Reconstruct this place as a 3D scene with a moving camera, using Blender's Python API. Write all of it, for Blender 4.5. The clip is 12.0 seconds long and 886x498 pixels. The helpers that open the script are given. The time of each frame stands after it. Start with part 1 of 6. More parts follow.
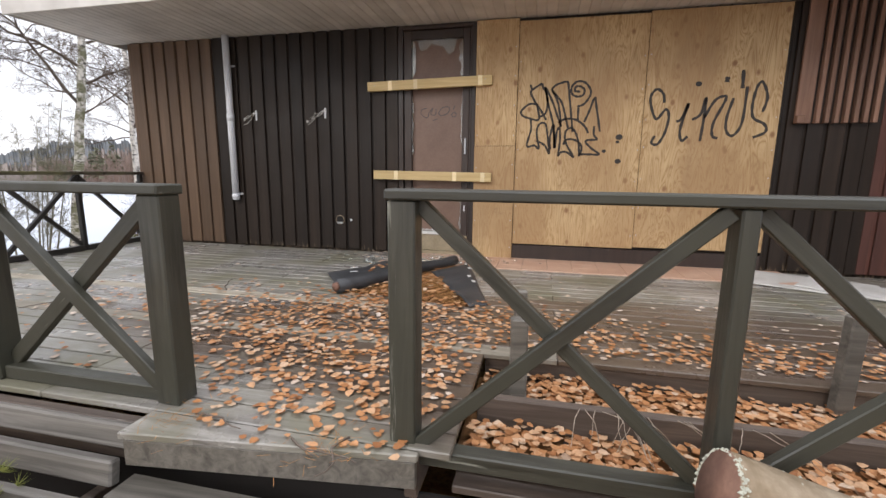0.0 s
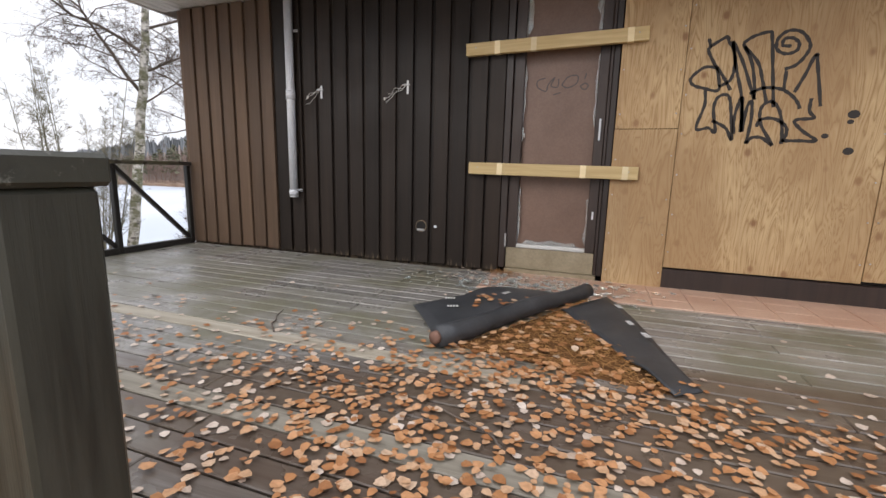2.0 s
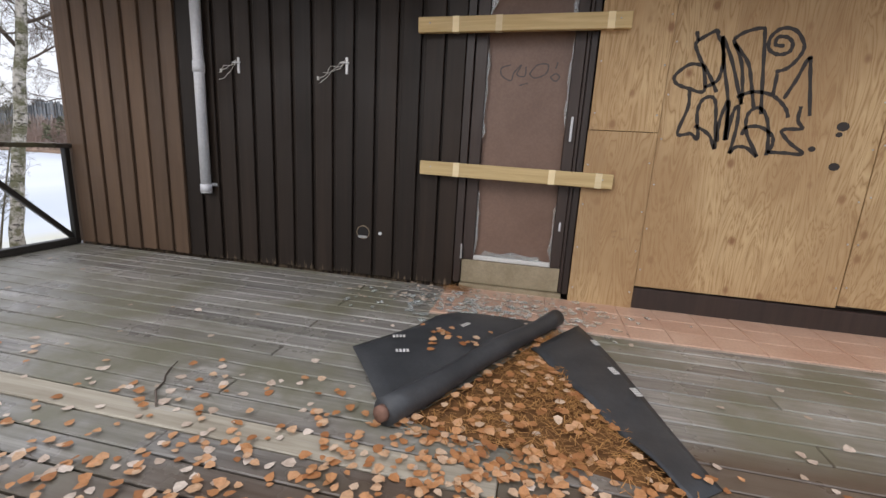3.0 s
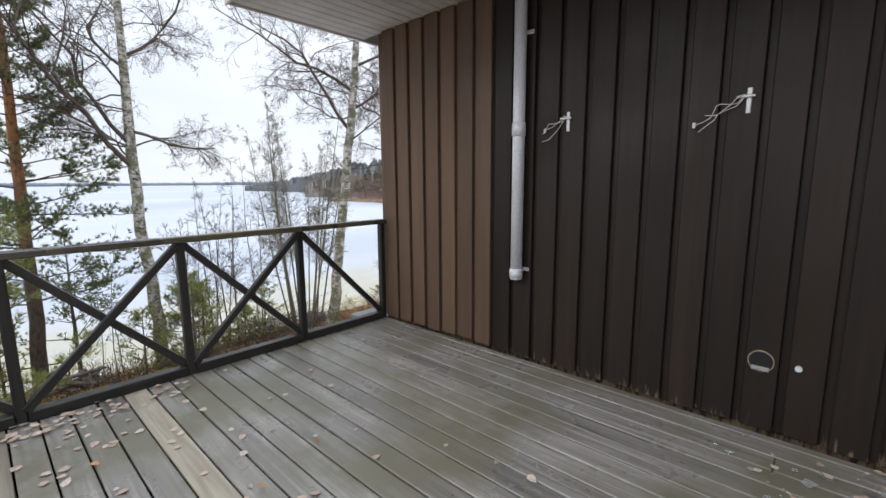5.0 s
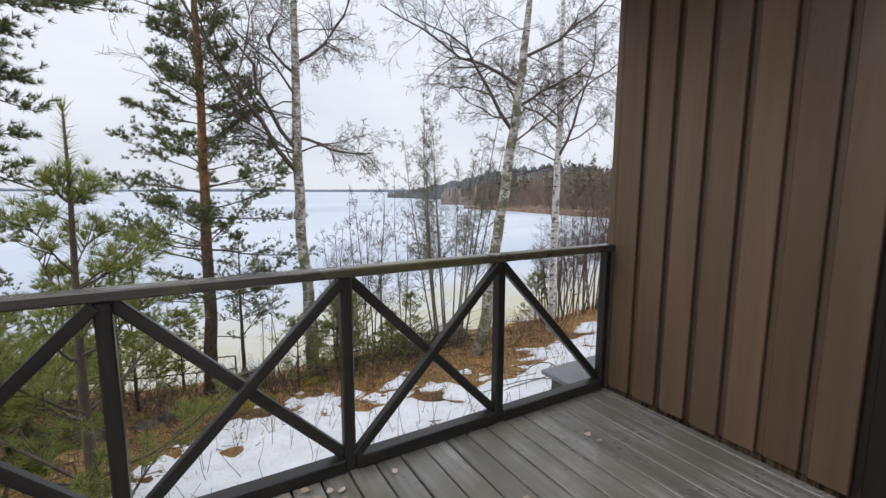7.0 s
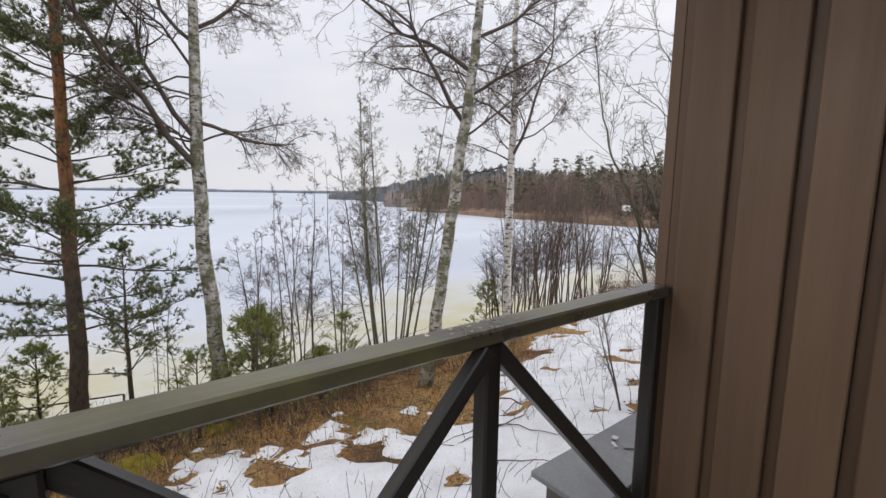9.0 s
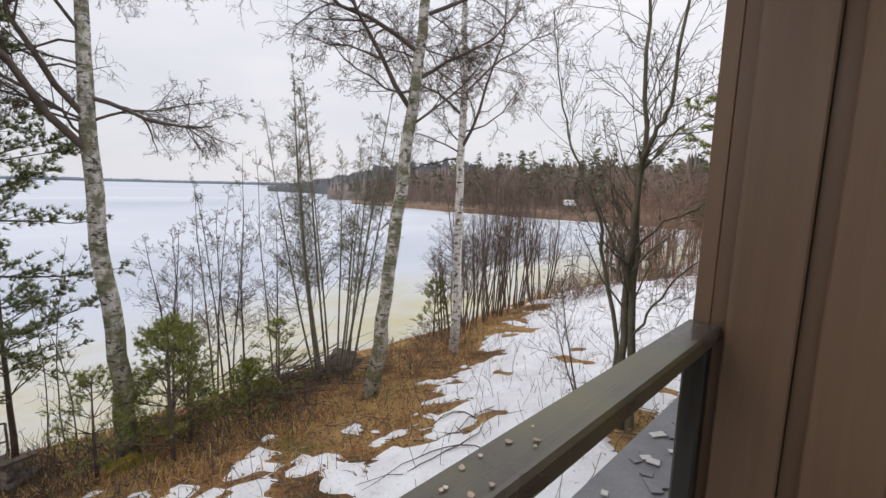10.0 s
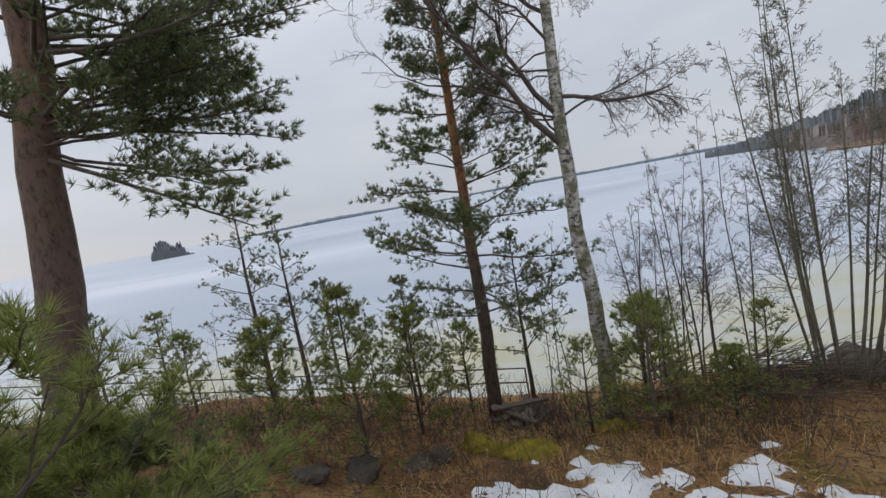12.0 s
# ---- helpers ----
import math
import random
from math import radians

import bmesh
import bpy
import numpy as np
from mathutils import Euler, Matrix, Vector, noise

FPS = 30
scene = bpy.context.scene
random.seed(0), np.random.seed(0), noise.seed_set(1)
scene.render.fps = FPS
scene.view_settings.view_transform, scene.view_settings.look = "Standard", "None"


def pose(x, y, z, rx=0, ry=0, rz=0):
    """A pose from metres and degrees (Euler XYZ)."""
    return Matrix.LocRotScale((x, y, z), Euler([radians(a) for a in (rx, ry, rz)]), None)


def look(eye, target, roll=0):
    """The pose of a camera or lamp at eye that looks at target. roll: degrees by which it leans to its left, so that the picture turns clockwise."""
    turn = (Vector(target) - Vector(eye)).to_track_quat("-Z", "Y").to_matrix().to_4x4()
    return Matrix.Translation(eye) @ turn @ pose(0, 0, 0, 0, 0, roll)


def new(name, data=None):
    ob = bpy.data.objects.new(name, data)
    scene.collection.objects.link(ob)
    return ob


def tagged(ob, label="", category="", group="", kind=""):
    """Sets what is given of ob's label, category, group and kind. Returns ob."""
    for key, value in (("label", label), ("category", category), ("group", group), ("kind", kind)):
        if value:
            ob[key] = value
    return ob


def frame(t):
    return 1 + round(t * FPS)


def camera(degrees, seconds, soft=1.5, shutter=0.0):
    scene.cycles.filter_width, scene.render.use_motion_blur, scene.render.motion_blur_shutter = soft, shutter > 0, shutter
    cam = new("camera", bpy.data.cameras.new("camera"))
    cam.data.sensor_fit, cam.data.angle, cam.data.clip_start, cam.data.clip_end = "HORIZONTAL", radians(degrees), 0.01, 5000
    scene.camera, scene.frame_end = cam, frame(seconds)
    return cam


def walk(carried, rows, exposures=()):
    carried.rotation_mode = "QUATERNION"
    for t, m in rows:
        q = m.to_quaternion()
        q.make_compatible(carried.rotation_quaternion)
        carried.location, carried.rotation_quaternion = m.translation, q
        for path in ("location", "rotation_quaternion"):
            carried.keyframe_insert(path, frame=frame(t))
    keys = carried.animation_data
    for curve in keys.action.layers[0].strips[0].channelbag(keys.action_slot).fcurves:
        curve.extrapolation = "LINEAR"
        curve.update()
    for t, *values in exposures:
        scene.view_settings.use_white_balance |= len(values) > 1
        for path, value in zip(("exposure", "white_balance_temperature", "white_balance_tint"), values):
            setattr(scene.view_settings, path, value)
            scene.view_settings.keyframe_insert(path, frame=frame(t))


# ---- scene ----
cam = camera(90.9, 12.0)
PATH = [
    (0, (-0.314, 0.531, 0.951), (-0.749, 2.452, 0.607), 0.6),
    (0.5, (-0.516, 0.721, 0.924), (-0.931, 2.648, 0.588), 2.1),
    (1, (-0.664, 0.989, 0.893), (-1.237, 2.873, 0.542), 2.3),
    (1.5, (-0.89, 1.271, 0.862), (-1.507, 3.142, 0.519), 5.0),
    (2, (-1.144, 1.632, 0.886), (-1.801, 3.489, 0.536), 1.4),
    (2.5, (-1.326, 1.944, 0.985), (-1.837, 3.837, 0.588), 3.1),
    (2.7, (-1.333, 2.042, 1.013), (-1.723, 3.953, 0.572), 3.5),
    (4.5, (-2.114, 2.74, 1.232), (-3.091, 4.455, 0.906), -0.8),
    (5, (-2.472, 2.864, 1.26), (-3.815, 4.314, 0.955), -0.4),
    (5.5, (-2.799, 2.944, 1.236), (-4.232, 4.309, 0.948), 0.6),
    (6, (-3.18, 3.042, 1.205), (-4.758, 4.239, 0.927), 0.2),
    (6.5, (-3.499, 3.119, 1.242), (-5.185, 4.157, 0.956), -0.1),
    (8.3, (-4.493, 3.563, 1.256), (-6.221, 4.539, 1.003), 0.3),
    (8.5, (-4.579, 3.667, 1.255), (-6.275, 4.698, 1.006), -0.1),
    (9, (-4.852, 3.858, 1.239), (-6.421, 5.072, 0.986), 0.8),
    (9.5, (-5.056, 4.028, 1.253), (-6.391, 5.494, 0.99), 2.3),
    (10, (-5.312, 4.219, 1.243), (-6.715, 5.616, 0.964), 1.4),
    (10.5, (-5.618, 4.201, 1.234), (-7.22, 5.363, 0.944), 3.1),
    (11, (-5.797, 4.152, 1.171), (-7.641, 4.86, 0.859), -0.4),
    (11.5, (-5.85, 4.085, 1.148), (-7.829, 4.168, 0.874), -7.6),
    (12, (-5.874, 4.062, 1.145), (-7.836, 3.75, 0.921), -10.6),
]
walk(cam, [(t, look(eye, target, roll)) for t, eye, target, roll in PATH],
     exposures=((0.0, 0.76, 6800, 13), (2.7, 0.54, 6700, 13), (4.5, 0.44, 6500, 11), (5.5, 0.40, 6450, 10), (6.5, 0.24, 6500, 11), (8.5, 0.12, 6750, 14), (9.0, 0.10, 6850, 14), (9.5, 0.22, 6900, 14), (10.5, -0.14, 6900, 14), (11.0, -0.34, 6700, 12), (12.0, -0.32, 6450, 10)))

# ---- light and world ----
world = bpy.data.worlds.new("overcast_sky")
scene.world = world
world.use_nodes = True
wt = world.node_tree
wt.nodes.clear()
w_out = wt.nodes.new("ShaderNodeOutputWorld")
w_bg = wt.nodes.new("ShaderNodeBackground")
w_sky = wt.nodes.new("ShaderNodeTexSky")
w_sky.sky_type, w_sky.sun_disc = "NISHITA", False
w_sky.sun_elevation, w_sky.sun_rotation = radians(24), radians(200)
w_scale = wt.nodes.new("ShaderNodeVectorMath")
w_scale.operation = "SCALE"
w_scale.inputs["Scale"].default_value = 0.10
w_mix = wt.nodes.new("ShaderNodeMix")
w_mix.data_type = "RGBA"
w_mix.inputs["Factor"].default_value = 0.92
w_cloud = wt.nodes.new("ShaderNodeTexNoise")
w_cloud.inputs["Scale"].default_value = 1.6
w_cloud.inputs["Detail"].default_value = 5
w_ramp = wt.nodes.new("ShaderNodeValToRGB")
w_ramp.color_ramp.elements[0].position, w_ramp.color_ramp.elements[0].color = 0.3, (0.66, 0.72, 0.82, 1)
w_ramp.color_ramp.elements[1].position, w_ramp.color_ramp.elements[1].color = 0.7, (0.84, 0.87, 0.93, 1)
w_co = wt.nodes.new("ShaderNodeTexCoord")
w_map = wt.nodes.new("ShaderNodeMapping")
w_map.inputs["Scale"].default_value = (1, 1, 3.5)
wt.links.new(w_co.outputs["Generated"], w_map.inputs["Vector"])
wt.links.new(w_map.outputs["Vector"], w_cloud.inputs["Vector"])
wt.links.new(w_cloud.outputs["Fac"], w_ramp.inputs["Fac"])
wt.links.new(w_sky.outputs["Color"], w_scale.inputs[0])
wt.links.new(w_scale.outputs["Vector"], w_mix.inputs["A"])
wt.links.new(w_ramp.outputs["Color"], w_mix.inputs["B"])
wt.links.new(w_mix.outputs["Result"], w_bg.inputs["Color"])
# an overcast sky grows brighter towards the zenith
w_dir = wt.nodes.new("ShaderNodeSeparateXYZ")
wt.links.new(w_co.outputs["Generated"], w_dir.inputs[0])
w_up = wt.nodes.new("ShaderNodeMath")
w_up.operation = "MAXIMUM"
wt.links.new(w_dir.outputs[2], w_up.inputs[0])
w_up.inputs[1].default_value = 0.0
w_sq = wt.nodes.new("ShaderNodeMath")
w_sq.operation = "POWER"
wt.links.new(w_up.outputs[0], w_sq.inputs[0])
w_sq.inputs[1].default_value = 2.0
w_gain = wt.nodes.new("ShaderNodeMath")
w_gain.operation = "MULTIPLY_ADD"
wt.links.new(w_sq.outputs[0], w_gain.inputs[0])
w_gain.inputs[1].default_value, w_gain.inputs[2].default_value = 1.1, 0.95
wt.links.new(w_gain.outputs[0], w_bg.inputs["Strength"])
wt.links.new(w_bg.outputs["Background"], w_out.inputs["Surface"])
sun = new("sun", bpy.data.lights.new("sun", "SUN"))
sun.data.energy, sun.data.angle, sun.data.color = 0.6, radians(25), (1.0, 0.97, 0.93)
sun.matrix_world = look((-6, -14, 9), (0, 0, 0))

# ---- materials ----


def material(name, base, rough=0.7, metal=0.0, spec=0.5):
    m = bpy.data.materials.new(name)
    m.use_nodes = True
    b = m.node_tree.nodes["Principled BSDF"]
    b.inputs["Base Color"].default_value = (*base, 1)
    b.inputs["Roughness"].default_value = rough
    b.inputs["Metallic"].default_value = metal
    b.inputs["Specular IOR Level"].default_value = spec
    return m


class Nodes:
    """Short hand for building node trees."""

    def __init__(self, m):
        self.m, self.t = m, m.node_tree
        self.b = m.node_tree.nodes["Principled BSDF"]
        self.co = self.t.nodes.new("ShaderNodeTexCoord").outputs["Object"]
        self.geo = self.t.nodes.new("ShaderNodeNewGeometry")
        self.pos = self.geo.outputs["Position"]

    def map(self, source, scale, shift=None):
        n = self.t.nodes.new("ShaderNodeMapping")
        n.inputs["Scale"].default_value = scale
        self.t.links.new(source, n.inputs["Vector"])
        if shift is not None:
            self.t.links.new(shift, n.inputs["Location"])
        return n.outputs["Vector"]

    def noise(self, vec, scale, detail=4, rough=0.55, distort=0.0):
        n = self.t.nodes.new("ShaderNodeTexNoise")
        n.inputs["Scale"].default_value, n.inputs["Detail"].default_value = scale, detail
        n.inputs["Roughness"].default_value, n.inputs["Distortion"].default_value = rough, distort
        self.t.links.new(vec, n.inputs["Vector"])
        return n.outputs["Fac"]

    def ramp(self, fac, *stops):
        n = self.t.nodes.new("ShaderNodeValToRGB")
        els = n.color_ramp.elements
        while len(els) < len(stops):
            els.new(0.5)
        for e, (p, c) in zip(els, stops):
            e.position = p
            e.color = (*c, 1) if isinstance(c, tuple) else (c, c, c, 1)
        self.t.links.new(fac, n.inputs["Fac"])
        return n.outputs["Color"]

    def mix(self, fac, a, b, mode="MIX"):
        n = self.t.nodes.new("ShaderNodeMix")
        n.data_type, n.blend_type = "RGBA", mode
        for key, v in (("Factor", fac), ("A", a), ("B", b)):
            sock = [s for s in n.inputs if s.name == key and s.enabled][0]
            if isinstance(v, (int, float)):
                sock.default_value = v
            elif isinstance(v, tuple):
                sock.default_value = (*v, 1)
            else:
                self.t.links.new(v, sock)
        return [s for s in n.outputs if s.enabled][0]

    def maths(self, op, a, b=0.0):
        n = self.t.nodes.new("ShaderNodeMath")
        n.operation = op
        for i, v in enumerate((a, b)):
            if isinstance(v, (int, float)):
                n.inputs[i].default_value = v
            else:
                self.t.links.new(v, n.inputs[i])
        return n.outputs[0]

    def xyz(self, vec):
        n = self.t.nodes.new("ShaderNodeSeparateXYZ")
        self.t.links.new(vec, n.inputs[0])
        return n.outputs

    def random(self):
        return self.t.nodes.new("ShaderNodeObjectInfo").outputs["Random"]

    def island(self):
        return self.geo.outputs["Random Per Island"]

    def spread(self, value, amount=40.0):
        """A vector that differs from piece to piece."""
        n = self.t.nodes.new("ShaderNodeCombineXYZ")
        for i in range(3):
            self.t.links.new(self.maths("MULTIPLY", value, amount * (i + 1)), n.inputs[i])
        return n.outputs[0]

    def colour(self, c):
        self.t.links.new(c, self.b.inputs["Base Color"])

    def rough(self, r):
        self.t.links.new(r, self.b.inputs["Roughness"])

    def bump(self, height, strength=0.3, distance=0.01):
        n = self.t.nodes.new("ShaderNodeBump")
        n.inputs["Strength"].default_value, n.inputs["Distance"].default_value = strength, distance
        self.t.links.new(height, n.inputs["Height"])
        self.t.links.new(n.outputs["Normal"], self.b.inputs["Normal"])


def wood(name, dark, light, grain=(1.5, 30, 30), rough=(0.5, 0.8), worn=None, wear=0.6, bump=0.25, spec=0.5, stain=None, tannin=False, scuffed=False):
    """Painted or bare wood with grain along one axis, differing from piece to piece."""
    m = material(name, light, 0.7, 0, spec)
    n = Nodes(m)
    r = n.random()
    vec = n.map(n.co, grain, n.spread(r))
    g = n.noise(vec, 1.0, 6, 0.65, 0.6)
    c = n.ramp(g, (0.3, dark), (0.7, light))
    tone = n.ramp(r, (0.0, 0.72), (1.0, 1.28))
    c = n.mix(1.0, c, tone, "MULTIPLY")
    big = n.noise(n.pos, 1.7, 5, 0.6)
    if stain:
        c = n.mix(n.ramp(big, (0.42, 0.0), (0.62, 1.0)), c, stain)
    if worn:
        fine = n.noise(n.map(n.co, tuple(v * 0.5 for v in grain), n.spread(r, 17.0)), 1.0, 8, 0.75)
        c = n.mix(n.ramp(fine, (wear, 0.0), (wear + 0.09, 1.0)), c, worn)
    if scuffed:
        foot = n.maths("SUBTRACT", n.noise(n.map(n.pos, (30, 30, 5)), 1.0, 5, 0.7), n.maths("MULTIPLY", n.xyz(n.pos)[2], 1.9))
        c = n.mix(n.ramp(foot, (0.46, 0.0), (0.60, 0.75)), c, (0.20, 0.145, 0.095))
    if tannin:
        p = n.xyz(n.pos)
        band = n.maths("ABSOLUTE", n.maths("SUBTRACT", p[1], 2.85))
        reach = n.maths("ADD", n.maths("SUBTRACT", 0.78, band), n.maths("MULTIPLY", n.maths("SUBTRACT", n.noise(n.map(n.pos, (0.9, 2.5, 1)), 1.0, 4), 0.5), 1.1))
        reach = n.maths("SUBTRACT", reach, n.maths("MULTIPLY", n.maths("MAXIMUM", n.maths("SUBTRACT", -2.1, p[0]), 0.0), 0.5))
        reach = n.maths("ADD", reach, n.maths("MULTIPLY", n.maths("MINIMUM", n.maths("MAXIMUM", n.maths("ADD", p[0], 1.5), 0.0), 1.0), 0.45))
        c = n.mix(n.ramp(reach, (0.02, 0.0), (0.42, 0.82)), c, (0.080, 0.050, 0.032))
    n.colour(c)
    n.rough(n.ramp(big, (0.35, rough[0]), (0.65, rough[1])))
    n.bump(g, bump, 0.004)
    return m


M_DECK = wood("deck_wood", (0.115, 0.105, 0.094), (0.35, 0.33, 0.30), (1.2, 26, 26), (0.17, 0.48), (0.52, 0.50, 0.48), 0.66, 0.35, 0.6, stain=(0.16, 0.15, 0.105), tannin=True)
M_DECK_PALE = wood("deck_wood_bleached", (0.20, 0.17, 0.125), (0.38, 0.34, 0.27), (1.2, 26, 26), (0.45, 0.75), (0.40, 0.38, 0.34), 0.64, 0.35)
M_RAIL = wood("rail_wood_grey_green", (0.014, 0.0140, 0.0110), (0.058, 0.057, 0.045), (26, 26, 1.6), (0.3, 0.65), (0.25, 0.25, 0.21), 0.61, 0.6, 0.5, stain=(0.036, 0.035, 0.023))
M_RAILDARK = wood("rail_wood_dark_stain", (0.014, 0.0125, 0.011), (0.036, 0.033, 0.029), (26, 26, 1.6), (0.3, 0.55), (0.13, 0.13, 0.10), 0.70, 0.3)
M_RAILCAP = wood("rail_cap_algae", (0.04, 0.033, 0.028), (0.105, 0.09, 0.077), (26, 26, 1.6), (0.2, 0.42), (0.27, 0.25, 0.22), 0.66, 0.4, 0.7, stain=(0.15, 0.14, 0.058))
M_EDGEWOOD = wood("edge_board_wood", (0.06, 0.054, 0.047), (0.19, 0.175, 0.155), (1.2, 26, 26), (0.5, 0.8), (0.44, 0.41, 0.37), 0.63, 0.5)
M_BEAMOLD = wood("old_joist_wood", (0.048, 0.034, 0.026), (0.125, 0.094, 0.074), (1.5, 24, 24), (0.5, 0.8), (0.42, 0.38, 0.34), 0.64, 0.4)
M_STEPWOOD = wood("step_wood_grey", (0.062, 0.056, 0.046), (0.185, 0.167, 0.142), (1.2, 26, 26), (0.3, 0.7), (0.40, 0.38, 0.35), 0.66, 0.4)
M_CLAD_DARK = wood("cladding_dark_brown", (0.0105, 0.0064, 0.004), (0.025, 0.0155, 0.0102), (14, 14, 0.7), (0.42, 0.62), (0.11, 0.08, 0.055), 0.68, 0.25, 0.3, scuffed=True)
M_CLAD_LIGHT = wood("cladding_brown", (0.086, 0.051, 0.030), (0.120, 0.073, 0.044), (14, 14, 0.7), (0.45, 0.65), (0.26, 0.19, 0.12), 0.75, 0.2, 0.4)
M_CLAD_RED = wood("cladding_red_brown", (0.06, 0.022, 0.016), (0.11, 0.04, 0.028), (14, 14, 0.7), (0.5, 0.7), None, 0.7, 0.2)
M_FRAME = wood("door_frame_brown", (0.02, 0.012, 0.009), (0.04, 0.024, 0.018), (14, 14, 0.7), (0.35, 0.6), (0.25, 0.22, 0.19), 0.73, 0.2)
M_NEWBEAM = wood("sawn_pine", (0.42, 0.29, 0.12), (0.62, 0.47, 0.24), (1.0, 22, 22), (0.55, 0.75), None, 0.7, 0.2)
M_CUTPALE = wood("pale_patch_pine", (0.62, 0.50, 0.29), (0.74, 0.63, 0.40), (1.0, 22, 22), (0.6, 0.8), None, 0.7, 0.2)
M_LOUVRE = wood("screen_slat_wood", (0.12, 0.062, 0.04), (0.25, 0.14, 0.095), (20, 20, 0.9), (0.5, 0.7), None, 0.7, 0.25)
# Near-black colour painted where gaps and holes lie unlit; also dark window glass.
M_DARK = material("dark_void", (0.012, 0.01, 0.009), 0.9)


def ply_material():
    m = material("plywood", (0.6, 0.42, 0.22), 0.62)
    n = Nodes(m)
    r = n.random()
    vec = n.map(n.co, (4.6, 4.6, 0.7), n.spread(r, 9.0))
    warp = n.noise(vec, 1.6, 3, 0.5, 1.8)
    rings = n.t.nodes.new("ShaderNodeMath")
    rings.operation = "PINGPONG"
    n.t.links.new(n.maths("MULTIPLY", warp, 20.0), rings.inputs[0])
    rings.inputs[1].default_value = 1.0
    fine = n.noise(n.map(n.co, (60, 60, 2.5)), 1.0, 4, 0.7)
    c = n.ramp(rings.outputs[0], (0.0, (0.35, 0.215, 0.098)), (0.35, (0.53, 0.365, 0.19)), (1.0, (0.62, 0.45, 0.255)))
    c = n.mix(n.ramp(fine, (0.35, 0.25), (0.65, 0.0)), c, (0.42, 0.26, 0.12))
    knots = n.t.nodes.new("ShaderNodeTexVoronoi")
    knots.inputs["Scale"].default_value = 1.0
    n.t.links.new(n.map(n.co, (6.5, 6.5, 4.6), n.spread(r, 3.0)), knots.inputs["Vector"])
    c = n.mix(n.ramp(knots.outputs["Distance"], (0.08, 0.9), (0.19, 0.0)), c, (0.24, 0.11, 0.045))
    stain = n.noise(n.map(n.pos, (0.9, 0.9, 0.5)), 1.4, 4, 0.6)
    c = n.mix(n.ramp(stain, (0.42, 0.0), (0.60, 0.7)), c, (0.36, 0.215, 0.10))
    c = n.mix(1.0, c, n.ramp(r, (0.0, (0.80, 0.78, 0.74)), (1.0, (1.06, 1.05, 1.0))), "MULTIPLY")
    drip = n.noise(n.map(n.pos, (5.0, 5.0, 0.35), n.spread(r, 5.0)), 1.0, 5, 0.65)
    c = n.mix(n.ramp(drip, (0.55, 0.0), (0.72, 0.5)), c, (0.30, 0.185, 0.09))
    smut = n.noise(n.map(n.pos, (2.2, 2.2, 4.5)), 1.0, 5, 0.7)
    c = n.mix(n.ramp(smut, (0.66, 0.0), (0.76, 0.6)), c, (0.17, 0.10, 0.055))
    n.colour(c)
    n.bump(fine, 0.12, 0.002)
    return m


M_PLY = ply_material()


def soffit_material():
    m = material("soffit_paint", (0.62, 0.585, 0.545), 0.6)
    n = Nodes(m)
    v = n.noise(n.pos, 3.0, 5)
    n.colour(n.mix(1.0, n.ramp(v, (0.35, (0.55, 0.52, 0.485)), (0.65, (0.68, 0.65, 0.61))), n.ramp(n.island(), (0, 0.9), (1, 1.06)), "MULTIPLY"))
    return m


M_SOFFIT = soffit_material()


def mottled(name, a, b, scale=6.0, rough=0.6, metal=0.0, bump=0.15, spec=0.5, fine=60.0):
    m = material(name, a, rough, metal, spec)
    n = Nodes(m)
    v = n.noise(n.pos, scale, 5, 0.6)
    f = n.noise(n.pos, fine, 3, 0.6)
    c = n.ramp(v, (0.32, a), (0.68, b))
    c = n.mix(n.ramp(f, (0.4, 0.22), (0.62, 0.0)), c, tuple(x * 0.55 for x in a))
    n.colour(c)
    n.bump(f, bump, 0.003)
    return m


M_TILE = mottled("salmon_tile", (0.50, 0.30, 0.21), (0.62, 0.42, 0.31), 2.5, 0.45)
M_GROUT = mottled("tile_grout", (0.36, 0.27, 0.21), (0.45, 0.35, 0.28), 12, 0.9)
M_RUBBER = mottled("black_rubber", (0.028, 0.03, 0.033), (0.05, 0.052, 0.056), 5, 0.5)
M_PIPE = mottled("pipe_white_plastic", (0.60, 0.61, 0.64), (0.72, 0.73, 0.75), 3, 0.35)
M_METAL = mottled("zinc_metal", (0.42, 0.42, 0.42), (0.6, 0.6, 0.6), 20, 0.4, 0.8)
M_WIRE = material("wire_white", (0.6, 0.58, 0.54), 0.5)
M_PANEL = mottled("door_panel_brown", (0.15, 0.088, 0.062), (0.20, 0.122, 0.088), 2.0, 0.45)
M_KICK = mottled("door_kickplate_beige", (0.23, 0.185, 0.115), (0.33, 0.27, 0.18), 7, 0.5)
M_SPRAY = material("black_spray_paint", (0.02, 0.014, 0.010), 0.55)
M_SPRAYFAINT = material("faint_marker", (0.075, 0.06, 0.055), 0.6)
M_SLAB = mottled("grey_painted_board", (0.17, 0.175, 0.185), (0.25, 0.255, 0.265), 2.5, 0.45)
M_PAPER = mottled("dirty_white_board", (0.50, 0.49, 0.46), (0.68, 0.67, 0.65), 3.5, 0.7)
M_ROOF = mottled("roof_felt", (0.05, 0.05, 0.05), (0.08, 0.08, 0.08), 4, 0.9)


def glass_material():
    m = material("shard_glass", (0.93, 0.97, 0.96), 0.08, 0, 0.6)
    m.node_tree.nodes["Principled BSDF"].inputs["Transmission Weight"].default_value = 0.86
    m.node_tree.nodes["Principled BSDF"].inputs["IOR"].default_value = 1.45
    return m


M_GLASS = glass_material()

